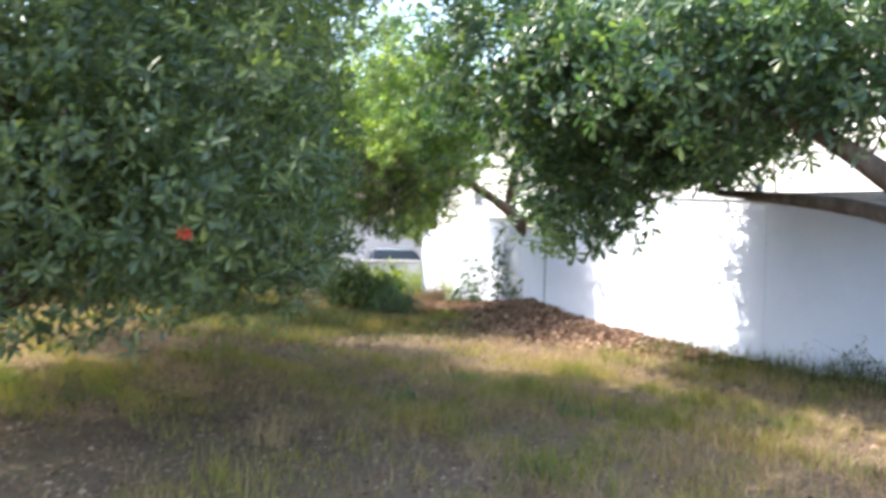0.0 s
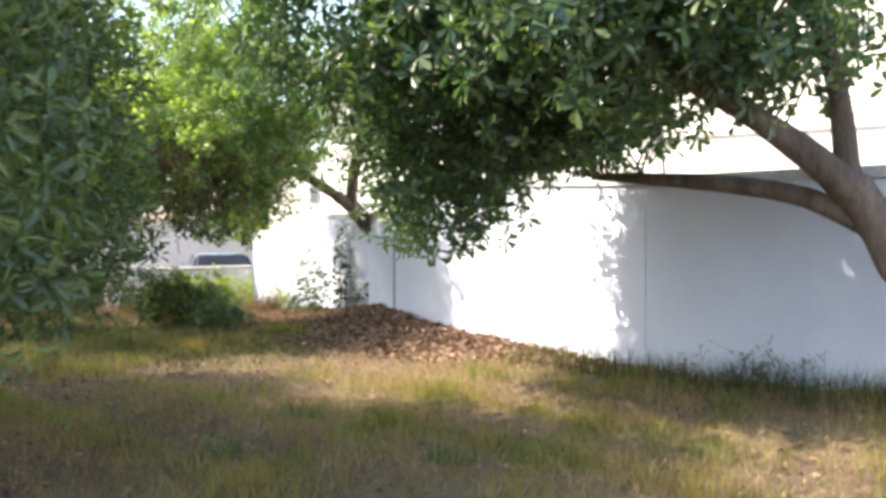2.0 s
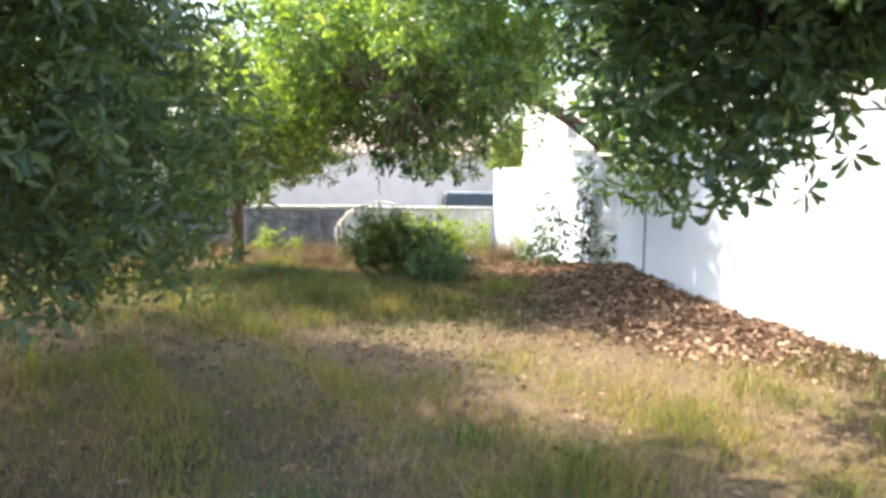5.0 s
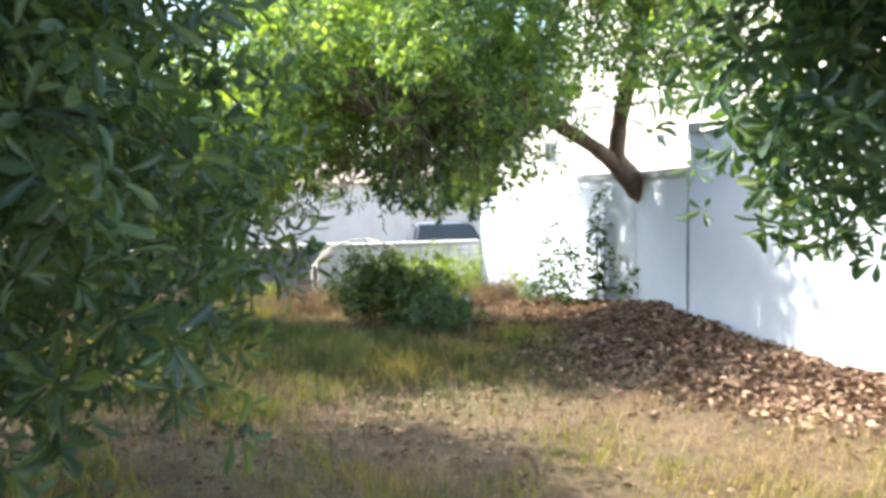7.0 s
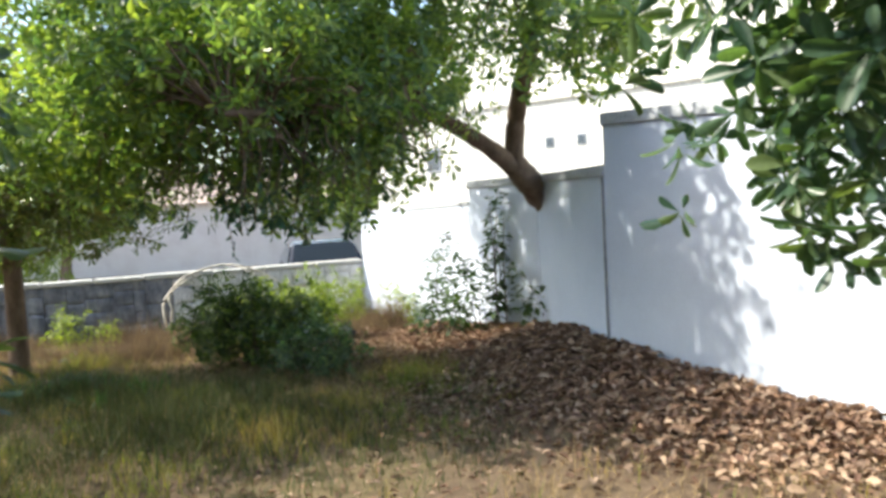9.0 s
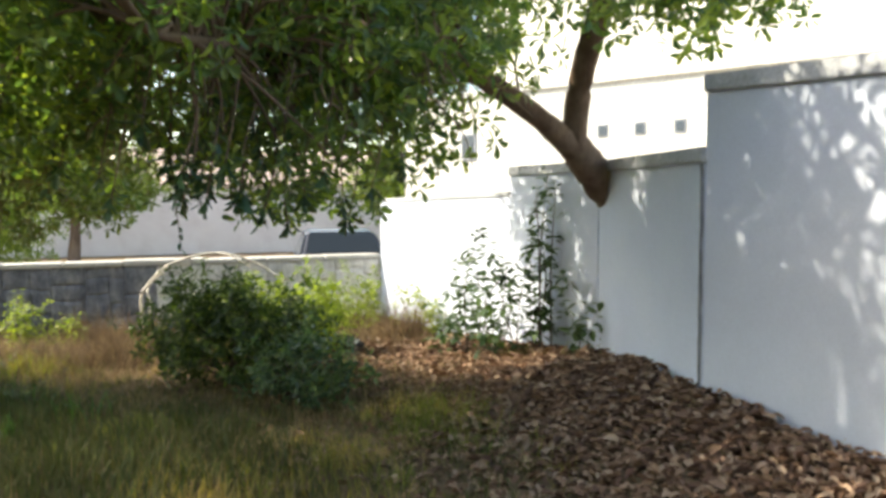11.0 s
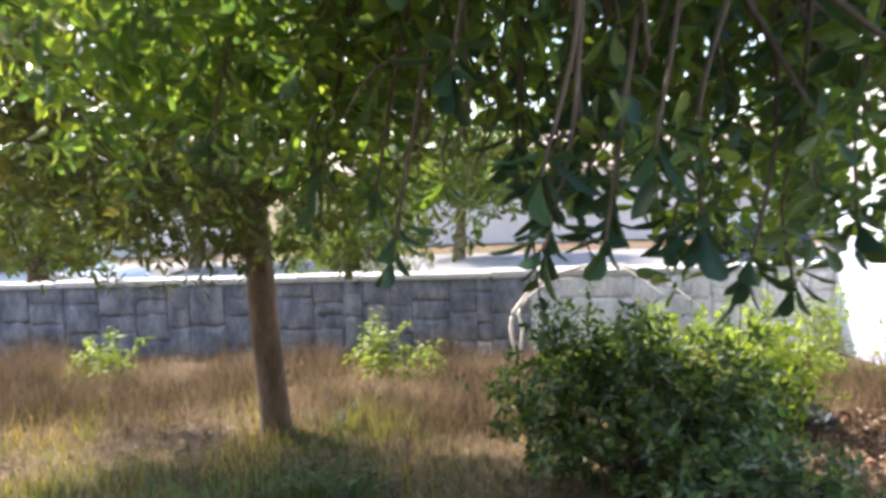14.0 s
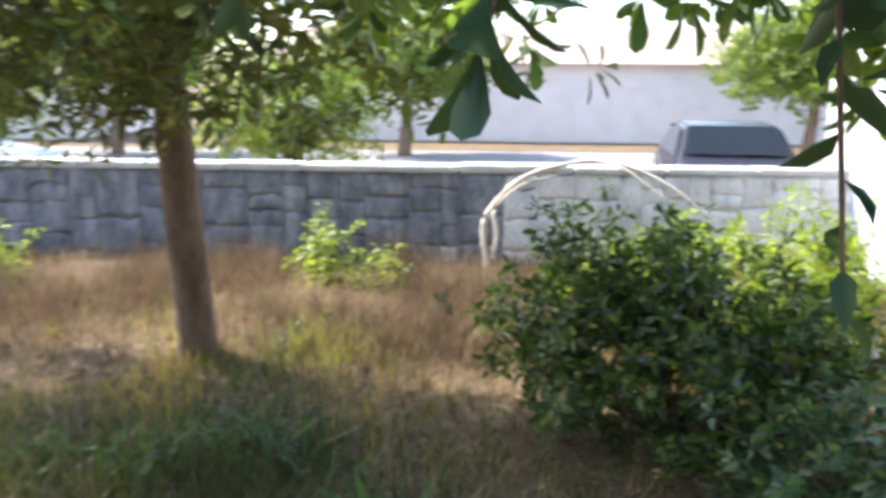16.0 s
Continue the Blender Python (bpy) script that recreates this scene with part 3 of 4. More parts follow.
TREE_C = tree("leaning_tree", 23,
    [(((3.15, 14.9, -0.6), (3.05, 14.9, 0.8), (2.84, 14.8, 1.44), (2.67, 14.7, 1.62), (2.50, 14.58, 1.79), (2.34, 14.45, 1.95)), (0.20, 0.17, 0.15, 0.145, 0.135, 0.12)),
     (((2.38, 14.48, 1.88), (1.98, 14.2, 2.13), (1.50, 13.95, 2.36), (0.9, 13.8, 2.52), (0.1, 13.5, 2.46), (-0.8, 13.0, 2.5)), (0.105, 0.082, 0.072, 0.065, 0.05, 0.03)),
     (((2.36, 14.46, 1.90), (2.37, 14.3, 2.38), (2.42, 14.0, 2.85), (2.5, 13.7, 3.5), (2.3, 13.3, 4.2)), (0.10, 0.095, 0.085, 0.07, 0.04)),
     (((0.4, 13.6, 2.46), (0.1, 12.8, 2.3), (-0.2, 12.0, 2.2)), (0.045, 0.035, 0.02)),
     (((2.5, 13.7, 3.4), (1.8, 12.9, 3.7), (1.0, 12.1, 3.8)), (0.05, 0.04, 0.02))],
    # Lobes from (0.9, 14.5) to (0.8, 15.6), mostly unseen, are added wall shade.
    [(0.9, 13.1, 3.75, 0.9, 0.8, 0.5), (0.2, 12.9, 4.1, 0.9, 0.9, 0.5), (-0.5, 12.85, 2.35, 1.3, 1.05, 0.95), (-0.8, 14.6, 4.0, 1.5, 0.7, 0.7), (0.6, 14.5, 4.1, 1.2, 0.7, 0.6), (0.1, 13.4, 3.0, 1.2, 1.0, 0.8), (-1.3, 12.9, 2.6, 1.0, 1.2, 0.9), (0.3, 13.6, 1.95, 0.75, 0.55, 0.7), (1.0, 13.5, 2.65, 0.7, 0.6, 0.45), (0.9, 14.5, 3.1, 1.2, 1.0, 0.65), (0.8, 15.6, 3.2, 1.1, 0.8, 0.6), (1.0, 15.3, 2.9, 0.9, 0.9, 0.5), (1.4, 14.9, 2.95, 0.8, 0.9, 0.45), (2.1, 13.5, 3.7, 1.1, 0.9, 0.7), (2.8, 13.3, 3.15, 0.8, 0.8, 0.55), (-0.5, 11.9, 2.9, 0.9, 0.7, 0.6), (-0.3, 13.6, 3.6, 1.1, 0.9, 0.5), (-0.3, 14.3, 2.45, 1.0, 0.6, 0.5), (-1.3, 14.2, 2.5, 0.9, 0.6, 0.5), (0.5, 14.3, 2.5, 0.6, 0.5, 0.4), (-0.85, 12.9, 1.62, 0.3, 0.2, 0.2), (0.8, 12.9, 2.1, 0.5, 0.45, 0.5), (1.2, 13.05, 2.4, 0.42, 0.4, 0.35), (2.65, 13.2, 2.9, 0.75, 0.7, 0.4), (2.1, 12.9, 3.1, 0.9, 0.55, 0.45), (0.45, 12.75, 1.95, 0.55, 0.4, 0.4), (1.05, 12.9, 2.3, 0.4, 0.4, 0.4), (0.3, 12.85, 1.65, 0.6, 0.4, 0.36), (0.55, 13.0, 1.75, 0.4, 0.35, 0.35), (-0.4, 13.3, 4.6, 1.0, 0.8, 0.5), (1.0, 12.95, 1.95, 0.32, 0.3, 0.32), (1.25, 13.1, 2.2, 0.3, 0.3, 0.3)],
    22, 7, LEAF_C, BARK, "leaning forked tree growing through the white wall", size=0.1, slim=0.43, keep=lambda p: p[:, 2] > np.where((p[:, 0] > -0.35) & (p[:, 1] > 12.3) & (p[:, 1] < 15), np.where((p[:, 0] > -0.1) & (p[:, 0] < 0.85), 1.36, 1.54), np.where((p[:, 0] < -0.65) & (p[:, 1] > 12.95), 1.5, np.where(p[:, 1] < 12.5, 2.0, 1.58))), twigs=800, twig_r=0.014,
    near=lambda p: (p[:, 1] < 13.1) & (p[:, 2] < 1.8), young=0.62)


def spray(root, seed, top, tip, n, leaf, bark, size):
    """A thin hanging twig with single leaves all along it."""
    rng = np.random.default_rng(seed)
    a, b = np.array(top), np.array(tip)
    line = (a, (a + b) / 2 + rng.normal(0, 0.025, 3), b)
    link_mesh("hanging_twig", limb_mesh("hanging_twig", [(line, (0.006, 0.004, 0.002))], 6, 0.0, seed), bark, root)
    c, _ = smooth_line(line, (1, 1, 1), 12)
    k = np.linspace(0.1, 1.0, n) * (len(c) - 1)
    pos = np.stack([np.interp(k, np.arange(len(c)), c[:, i]) for i in range(3)], 1)
    turn = np.arange(n) * 2.4 + rng.normal(0, 0.4, n)
    along = np.stack([np.cos(turn), np.sin(turn), rng.uniform(-1.6, -0.2, n)], 1)
    ln = size * rng.uniform(0.65, 1.1, n)
    leaf_pieces(root, leaf, pos, along, rng.normal(0, 0.5, (n, 3)) + np.array((0, 0, 1.0)), ln, ln * 0.42, LEAF_OVAL)


def leaf_fan(root, seed, top, tip, n, size, spread=(15, 80)):
    """A hanging twig that ends in a drooping whorl of blunt leaves."""
    rng = np.random.default_rng(seed)
    a, b = np.array(top, float), np.array(tip, float)
    link_mesh("hanging_twig", limb_mesh("hanging_twig", [((a, (a + b) / 2 + rng.normal(0, 0.02, 3), b), (0.007, 0.005, 0.004))], 6, 0.0, seed), BARK, root)
    leaf_pieces(root, LEAF_NEAR, *rosettes(rng, b[None], unit(b - a)[None], n, size, 0.5, spread))


spray(TREE_C, 801, (-0.27, 12.68, 2.05), (-0.22, 12.6, 1.24), 22, LEAF_NEAR, BARK, 0.07)
spray(TREE_C, 802, (-0.24, 12.7, 2.0), (-0.13, 12.72, 1.42), 20, LEAF_NEAR, BARK, 0.07)
spray(TREE_C, 807, (-0.05, 12.5, 2.05), (0.0, 12.45, 1.64), 18, LEAF_NEAR, BARK, 0.08)
spray(TREE_C, 808, (0.15, 12.65, 2.05), (0.2, 12.6, 1.66), 18, LEAF_NEAR, BARK, 0.08)
spray(TREE_C, 804, (-0.9, 12.9, 2.0), (-0.95, 12.85, 1.5), 20, LEAF_NEAR, BARK, 0.075)
spray(TREE_C, 805, (0.1, 13.3, 1.9), (0.15, 13.3, 1.4), 22, LEAF_NEAR, BARK, 0.08)
def dry_twigs(root, seed, n):
    """Bare brown twigs drooping from the long limb inside the crown."""
    rng = np.random.default_rng(seed)
    lines = []
    for i in range(n):
        a = np.array((rng.uniform(-0.9, 1.2), rng.uniform(12.8, 13.8), rng.uniform(2.25, 2.7)))
        b = a + np.array((rng.normal(0, 0.22), rng.uniform(-0.55, 0.1), rng.uniform(-0.75, -0.3)))
        b[2] = max(b[2], 1.62)
        r = rng.uniform(0.004, 0.010)
        lines.append(((a, a * 0.6 + b * 0.4 + rng.normal(0, 0.07, 3), a * 0.25 + b * 0.75 + rng.normal(0, 0.05, 3), b), (r, r * 0.85, r * 0.6, r * 0.3)))
    link_mesh("twigwork", limb_mesh("twigwork", lines, 5, 0.0, seed, 4), TWIG, root, "bare brown drooping twigs")["kind"] = "stuff"


dry_twigs(TREE_C, 840, 150)
for i, (px, py, pz, n, size) in enumerate([(-0.52, 12.46, 1.47, 13, 0.08), (-0.60, 12.56, 1.60, 9, 0.08), (-0.14, 12.26, 1.62, 10, 0.12), (0.05, 12.3, 1.66, 10, 0.12), (0.12, 12.4, 1.52, 9, 0.11), (-0.1, 12.5, 1.80, 9, 0.11), (-0.85, 12.75, 1.66, 8, 0.10), (0.3, 12.55, 1.75, 9, 0.11), (-0.35, 12.4, 1.84, 9, 0.11), (-1.15, 12.7, 1.75, 8, 0.11), (0.2, 12.5, 1.42, 9, 0.1), (0.4, 12.6, 1.5, 9, 0.1), (0.6, 12.6, 1.48, 9, 0.1), (0.75, 12.7, 1.55, 9, 0.1), (0.5, 12.45, 1.62, 9, 0.1), (0.3, 12.8, 1.36, 9, 0.1), (0.92, 12.8, 1.7, 9, 0.1), (0.05, 12.7, 1.5, 9, 0.1), (0.62, 12.9, 1.38, 9, 0.1), (-0.2, 12.57, 1.56, 10, 0.1), (-0.12, 12.6, 1.62, 10, 0.1), (-0.28, 12.62, 1.68, 10, 0.1), (-0.05, 12.5, 1.58, 10, 0.1), (-0.16, 12.75, 1.72, 10, 0.1), (-0.14, 12.27, 1.49, 10, 0.09), (-0.04, 12.32, 1.5, 9, 0.09)]):
    leaf_fan(TREE_C, 820 + i, (px + 0.06, py + 0.1, pz + 0.45), (px, py, pz), n, size)

tree("small_tree", 31,
    [(((-2.705, 15.37, -0.1), (-2.70, 15.34, 0.08), (-2.67, 15.25, 0.5), (-2.63, 15.15, 1.0), (-2.60, 15.08, 1.4)), (0.12, 0.105, 0.092, 0.088, 0.08)),
     (((-2.60, 15.08, 1.35), (-2.4, 15.0, 1.7), (-1.7, 14.8, 2.0)), (0.05, 0.04, 0.02)),
     (((-2.60, 15.08, 1.35), (-3.4, 15.1, 1.8), (-4.2, 15.0, 2.1)), (0.05, 0.04, 0.02)),
     (((-2.60, 15.08, 1.35), (-2.8, 14.7, 2.0), (-2.6, 14.0, 2.3)), (0.05, 0.04, 0.02)),
     (((-2.60, 15.08, 1.35), (-2.9, 15.4, 2.2), (-2.9, 15.7, 3.0)), (0.05, 0.04, 0.02))],
    # The lobe at (-4.6, 14.3) is unseen, added only to shade the ground.
    [(-2.7, 15.0, 2.2, 1.6, 1.0, 0.95), (-1.6, 14.7, 2.0, 0.9, 0.9, 0.65), (-3.9, 15.0, 1.9, 1.0, 1.0, 0.75), (-2.6, 15.0, 3.0, 1.3, 1.0, 0.6), (-4.8, 15.8, 2.5, 1.4, 1.3, 0.9), (-4.6, 14.3, 2.6, 1.3, 1.0, 0.8), (-3.1, 14.4, 2.8, 1.2, 0.9, 0.7), (-2.55, 14.7, 1.5, 0.75, 0.5, 0.36), (-3.3, 14.8, 1.45, 0.5, 0.4, 0.28), (-1.9, 14.7, 1.5, 0.5, 0.4, 0.28), (-2.6, 14.6, 1.4, 0.4, 0.3, 0.25), (-3.4, 13.3, 2.8, 1.0, 0.7, 0.6), (-3.3, 12.2, 2.9, 1.0, 0.8, 0.6)],
    28, 5, LEAF_OLIVE, BARK, "small garden tree with slim brown trunk and low crown", size=0.09, twigs=300, keep=lambda p: (p[:, 2] > 1.15 + 0.1 * np.sin(p[:, 0] * 5)) & (p[:, 1] < 15.6))

tree("wall_side_tree", 47,
    [(((5.0, 5.75, -0.1), (4.85, 5.9, 0.7), (4.65, 6.15, 1.4), (4.45, 6.3, 1.8)), (0.20, 0.165, 0.15, 0.13)),
     (((4.62, 6.15, 1.45), (4.35, 6.6, 1.72), (4.1, 7.3, 1.86), (3.85, 8.1, 1.95), (3.68, 8.65, 2.0)), (0.095, 0.08, 0.07, 0.055, 0.03)),
     (((4.5, 6.25, 1.7), (4.0, 6.45, 2.15), (3.4, 6.8, 2.6), (2.7, 7.3, 3.0)), (0.115, 0.095, 0.07, 0.04)),
     (((4.45, 6.3, 1.8), (4.4, 6.4, 2.6), (4.2, 6.6, 3.5)), (0.09, 0.07, 0.04)),
     (((3.4, 6.8, 2.6), (2.8, 7.9, 2.6), (2.3, 8.7, 2.3)), (0.05, 0.035, 0.02))],
    [(2.9, 7.6, 3.0, 1.7, 1.6, 1.0), (2.3, 8.7, 2.15, 0.95, 0.85, 0.85), (2.6, 8.7, 2.35, 0.9, 0.8, 0.85), (3.6, 6.8, 3.3, 1.4, 1.4, 0.6), (4.1, 6.3, 2.75, 0.65, 0.65, 0.35), (1.6, 8.1, 3.3, 1.3, 1.2, 0.9), (3.3, 8.4, 2.55, 0.9, 1.0, 0.55)],
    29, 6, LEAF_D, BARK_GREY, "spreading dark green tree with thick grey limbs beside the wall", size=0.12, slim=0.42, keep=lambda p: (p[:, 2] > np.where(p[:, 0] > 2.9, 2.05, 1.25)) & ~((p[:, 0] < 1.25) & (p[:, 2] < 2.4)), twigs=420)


# ---- shrubs and weeds ----
def bush(name, seed, x, y, blobs, per_m3, leaf, label, size=0.06, slim=0.45, clump=0.08, category="shrub", group="", stems=24, count=7):
    rng = np.random.default_rng(seed)
    z = float(land(x, y))
    root = tagged(empty(name, (x, y, z)), label, category, group)
    ob, c = crown(rng, "foliage", blobs, per_m3, 4, leaf, root, size, slim, clump, count, LEAF_OVAL, keep=lambda p: p[:, 2] > 0.02)
    lines = []
    for e in c[rng.permutation(len(c))[:stems]]:
        s = np.array((rng.normal(0, 0.08), rng.normal(0, 0.08), -0.02))
        lines.append(((s, (s + e) / 2 + rng.normal(0, 0.04, 3) + np.array((0, 0, 0.05)), e), (0.008, 0.006, 0.003)))
    link_mesh("stalk", limb_mesh("stalk", lines, 5, 0.0, seed, 3), BARK_GREY, root)["kind"] = "stuff"
    return root


bush("green_bush", 61, -0.3, 15.05, [(0, 0, 0.28, 0.7, 0.5, 0.3), (-0.45, 0.25, 0.36, 0.35, 0.4, 0.26), (0.35, 0.2, 0.42, 0.45, 0.4, 0.25), (-0.15, 0.3, 0.55, 0.35, 0.35, 0.2), (-0.38, 0.3, 0.78, 0.11, 0.11, 0.17), (0.1, 0.35, 0.66, 0.12, 0.1, 0.15), (0.5, 0.3, 0.62, 0.13, 0.1, 0.14), (-0.72, 0.1, 0.42, 0.15, 0.15, 0.13), (-0.33, 0.15, 0.68, 0.3, 0.25, 0.2), (0.0, 0.2, 0.62, 0.25, 0.2, 0.2)], 290, LEAF_BUSH, "dense dark green bush with sunlit yellow-green top", clump=0.1)
# Added bush: its brighter leaves paint the sunlit top of the first.
bush("green_bush", 63, -0.05, 15.95, [(0, 0, 0.4, 0.6, 0.35, 0.38), (-0.5, 0.1, 0.42, 0.3, 0.3, 0.25), (0.45, 0.1, 0.4, 0.35, 0.3, 0.28), (0.3, 0.0, 0.72, 0.16, 0.14, 0.2), (-0.2, 0.0, 0.68, 0.14, 0.14, 0.16)], 300, LEAF_YOUNG, "yellow-green bush added as the sunlit top of the darker one in front", 0.055)
bush("green_bush", 62, 0.27, 14.45, [(0, 0, 0.2, 0.45, 0.36, 0.24), (0.1, -0.2, 0.15, 0.28, 0.26, 0.2)], 330, LEAF_D, "low dark green bush beside the fallen leaves")


def spire(name, seed, x, y, h, leaf, label, stems=3, spread=0.1, size=0.06, group="", category="weed", density=26, lean=0.08, slim=0.45, pieces=False):
    """An upright leafy plant: a few thin stems with leaves all the way up."""
    rng = np.random.default_rng(seed)
    z = float(land(x, y))
    root = tagged(empty(name, (x, y, z)), label, category, group)
    lines, base, along, up, ln = [], [], [], [], []
    for i in range(stems):
        s = np.array((rng.normal(0, spread), rng.normal(0, spread), -0.03))
        hh = h * rng.uniform(0.6, 1.0) if i else h
        p = np.array([s, s + np.array((rng.normal(0, lean), rng.normal(0, lean), hh * 0.5)), s + np.array((rng.normal(0, 2 * lean), rng.normal(0, 2 * lean), hh))])
        r = 0.006 * max(0.6, h)
        lines.append((p, (r, r * 0.7, r * 0.3)))
        c, _ = smooth_line(p, (1, 1, 1), 12)
        n = int(density * hh / 0.5)
        k = rng.uniform(0.12, 1.0, n)
        pos = np.stack([np.interp(k * (len(c) - 1), np.arange(len(c)), c[:, a]) for a in range(3)], 1)
        a = rng.uniform(0, 6.28, n)
        d = np.stack([np.cos(a), np.sin(a), rng.uniform(-0.7, 0.6, n)], 1)
        off = rng.uniform(0.0, 0.12, n)[:, None] * unit(d) * (1.2 - k[:, None])
        base.append(pos + off), along.append(d), up.append(np.tile((0, 0, 1.0), (n, 1)) + rng.normal(0, 0.35, (n, 3))), ln.append(size * rng.uniform(0.6, 1.2, n) * (1.1 - 0.3 * k))
    base, along, up, ln = np.vstack(base), np.vstack(along), np.vstack(up), np.concatenate(ln)
    if pieces:
        leaf_pieces(root, leaf, base, along, up, ln, ln * slim, LEAF_OVAL)
    else:
        link_mesh("leafage", leaves_mesh("leafage", base, along, up, ln, ln * slim, LEAF_OVAL), leaf, root)["kind"] = "stuff"
    link_mesh("stalk", limb_mesh("stalk", lines, 5, 0.0, seed, 5), BARK_GREY, root)["kind"] = "stuff"
    return root


for i, (x, y, h, n, d) in enumerate([(2.34, 15.34, 1.72, 4, 20), (2.12, 15.5, 1.15, 4, 24), (1.86, 15.62, 1.2, 5, 22), (2.53, 14.98, 0.72, 3, 26), (1.62, 15.75, 0.7, 4, 24)]):
    spire("sapling", 71 + i, x, y, h, LEAF_SAPLING, "thin dark green sapling growing against the white wall", n, 0.12, 0.12, "saplings by the wall", "sapling", d, 0.08, 0.5, True)
for i, (x, y, h) in enumerate([(-2.77, 17.0, 0.6), (-2.72, 17.05, 0.5), (-2.37, 17.0, 0.4), (0.83, 17.7, 0.85), (0.75, 17.85, 0.7), (0.2, 17.2, 0.65), (0.35, 17.35, 0.55), (1.4, 17.3, 0.6), (1.5, 17.05, 0.5), (-0.2, 17.0, 0.5), (-5.1, 16.4, 0.55), (-5.3, 16.3, 0.4), (-6.3, 16.0, 0.5)]):
    spire("weed", 80 + i, x, y, h, LEAF_YOUNG, "bright yellow-green weed standing in dry grass", 5, 0.08, 0.062, "weeds along the walls", density=60, slim=0.55)


# ---- bleached dead branch by the low wall ----
def dead_branch():
    root = tagged(empty("dead_branch", (-1.62, 17.55, float(land(-1.62, 17.55)) + 0.06)), "bleached white dead branch arching against the low wall", "branch")
    lines = [(((0, 0, -0.10), (-0.06, 0.02, 0.30), (0.0, 0.05, 0.48), (0.25, 0.1, 0.72), (0.75, 0.15, 0.84), (1.2, 0.1, 0.72), (1.6, 0.0, 0.45)), (0.022, 0.022, 0.02, 0.018, 0.015, 0.012, 0.007)),
             (((0.02, 0, 0.1), (0.06, -0.04, 0.3), (0.03, -0.02, 0.46), (0.2, 0.05, 0.64), (0.45, 0.2, 0.72)), (0.016, 0.016, 0.014, 0.012, 0.006)),
             (((0.75, 0.15, 0.84), (0.95, 0.05, 0.80), (1.25, -0.1, 0.62)), (0.010, 0.008, 0.004))]
    for i, l in enumerate(lines):
        link_mesh("bough", limb_mesh("bough", [l], 7, 0.08, 90 + i), DEADWOOD, root)


dead_branch()


# ---- grass, straw and fallen leaves ----
def in_yard(x, y):
    ok = np.ones(len(x), bool)
    for (ax, ay), (bx, by) in zip(WALL, WALL[1:]):
        inside = (x - ax) * (by - ay) - (y - ay) * (bx - ax)
        ok &= ~((y < ay) & (y >= by) & (inside < 0.03 * math.hypot(bx - ax, by - ay)))
    return ok & (y < 18.0 + 0.235 * (x + 2.0))


def blades(name, rng, x, y, height, width, material, label, bend=0.5, category="grass"):
    """One mesh of bent grass blades, each three segments long."""
    n = len(x)
    z = land(x, y) - 0.01
    a = rng.uniform(0, 6.28, n)
    lean = rng.uniform(0.15, 1.0, n) * bend
    d = np.stack([np.cos(a), np.sin(a), np.zeros(n)], 1)
    s = np.stack([-np.sin(a), np.cos(a), np.zeros(n)], 1)
    p = np.stack([x, y, z], 1)
    v = []
    for t, w in ((0, 1.0), (0.45, 0.8), (1.0, 0.12)):
        c = p + d * (height * lean * t ** 1.8)[:, None] + np.array((0, 0, 1.0)) * (height * t * (1 - 0.25 * lean * t))[:, None]
        v += [c - s * (width * w)[:, None], c + s * (width * w)[:, None]]
    v = np.stack(v, 1)
    f = (np.arange(n)[:, None, None] * 6 + np.array([(0, 1, 3, 2), (2, 3, 5, 4)])[None]).reshape(-1, 4)
    return tagged(link_mesh(name, array_mesh(name, v, f), material), label, category, kind="stuff")


def scatter(rng, n, x0, x1, y0, y1, keep):
    x, y = rng.uniform(x0, x1, n), rng.uniform(y0, y1, n)
    m = in_yard(x, y) & keep(x, y, rng.uniform(0, 1, n))
    return x[m], y[m]


def patch(x, y, cx, cy, rx, ry):
    return np.exp(-(((x - cx) / rx) ** 2 + ((y - cy) / ry) ** 2))


def bare(x, y):
    """Where the soil is bare or under litter: the path and the heap by the wall."""
    heap = np.exp(-(wall_distance(x, y) / 1.1) ** 2) * np.clip((y - 9.0) / 1.5, 0, 1)
    track = 1.2 * patch(x, y, -2.2, 5.0, 1.9, 1.7) + patch(x, y, -1.0, 10.3, 2.6, 0.7) + patch(x, y, 0.6, 11.3, 1.2, 0.6)
    return np.clip(1.35 * heap + 0.85 * track + 0.22 * bumps(x, y, 0.9, 4.0) + 0.3 * bumps(x, y, 2.9, 6.0).clip(0, 1.2), 0, 1)


def green(x, y):
    """How green the turf is, from place to place: 0 straw, 1 green."""
    return np.clip(0.45 + 0.42 * bumps(x, y, 0.7, 8.0) + 0.42 * bumps(x, y, 2.3, 3.0) - 0.25 * (y > 14) + 0.6 * patch(x, y, -0.6, 12.6, 1.8, 1.6), 0, 1)


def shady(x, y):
    """Dark grass and low weeds under the trees, spread wider as painted shade."""
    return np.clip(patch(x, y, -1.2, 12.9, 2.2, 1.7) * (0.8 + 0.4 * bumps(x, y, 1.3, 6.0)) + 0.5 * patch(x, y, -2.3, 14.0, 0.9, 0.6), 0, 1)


grng = np.random.default_rng(101)
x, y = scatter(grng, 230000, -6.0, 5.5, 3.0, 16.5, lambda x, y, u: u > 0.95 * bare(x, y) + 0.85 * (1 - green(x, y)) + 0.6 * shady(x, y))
blades("grass", grng, x, y, grng.uniform(0.04, 0.15, len(x)) * (1 + 0.65 * bumps(x, y, 1.6, 1.0).clip(-1, 1.3)), grng.uniform(0.002, 0.005, len(x)), BLADE, "patchy yellow-green grass over dry soil", 0.9)
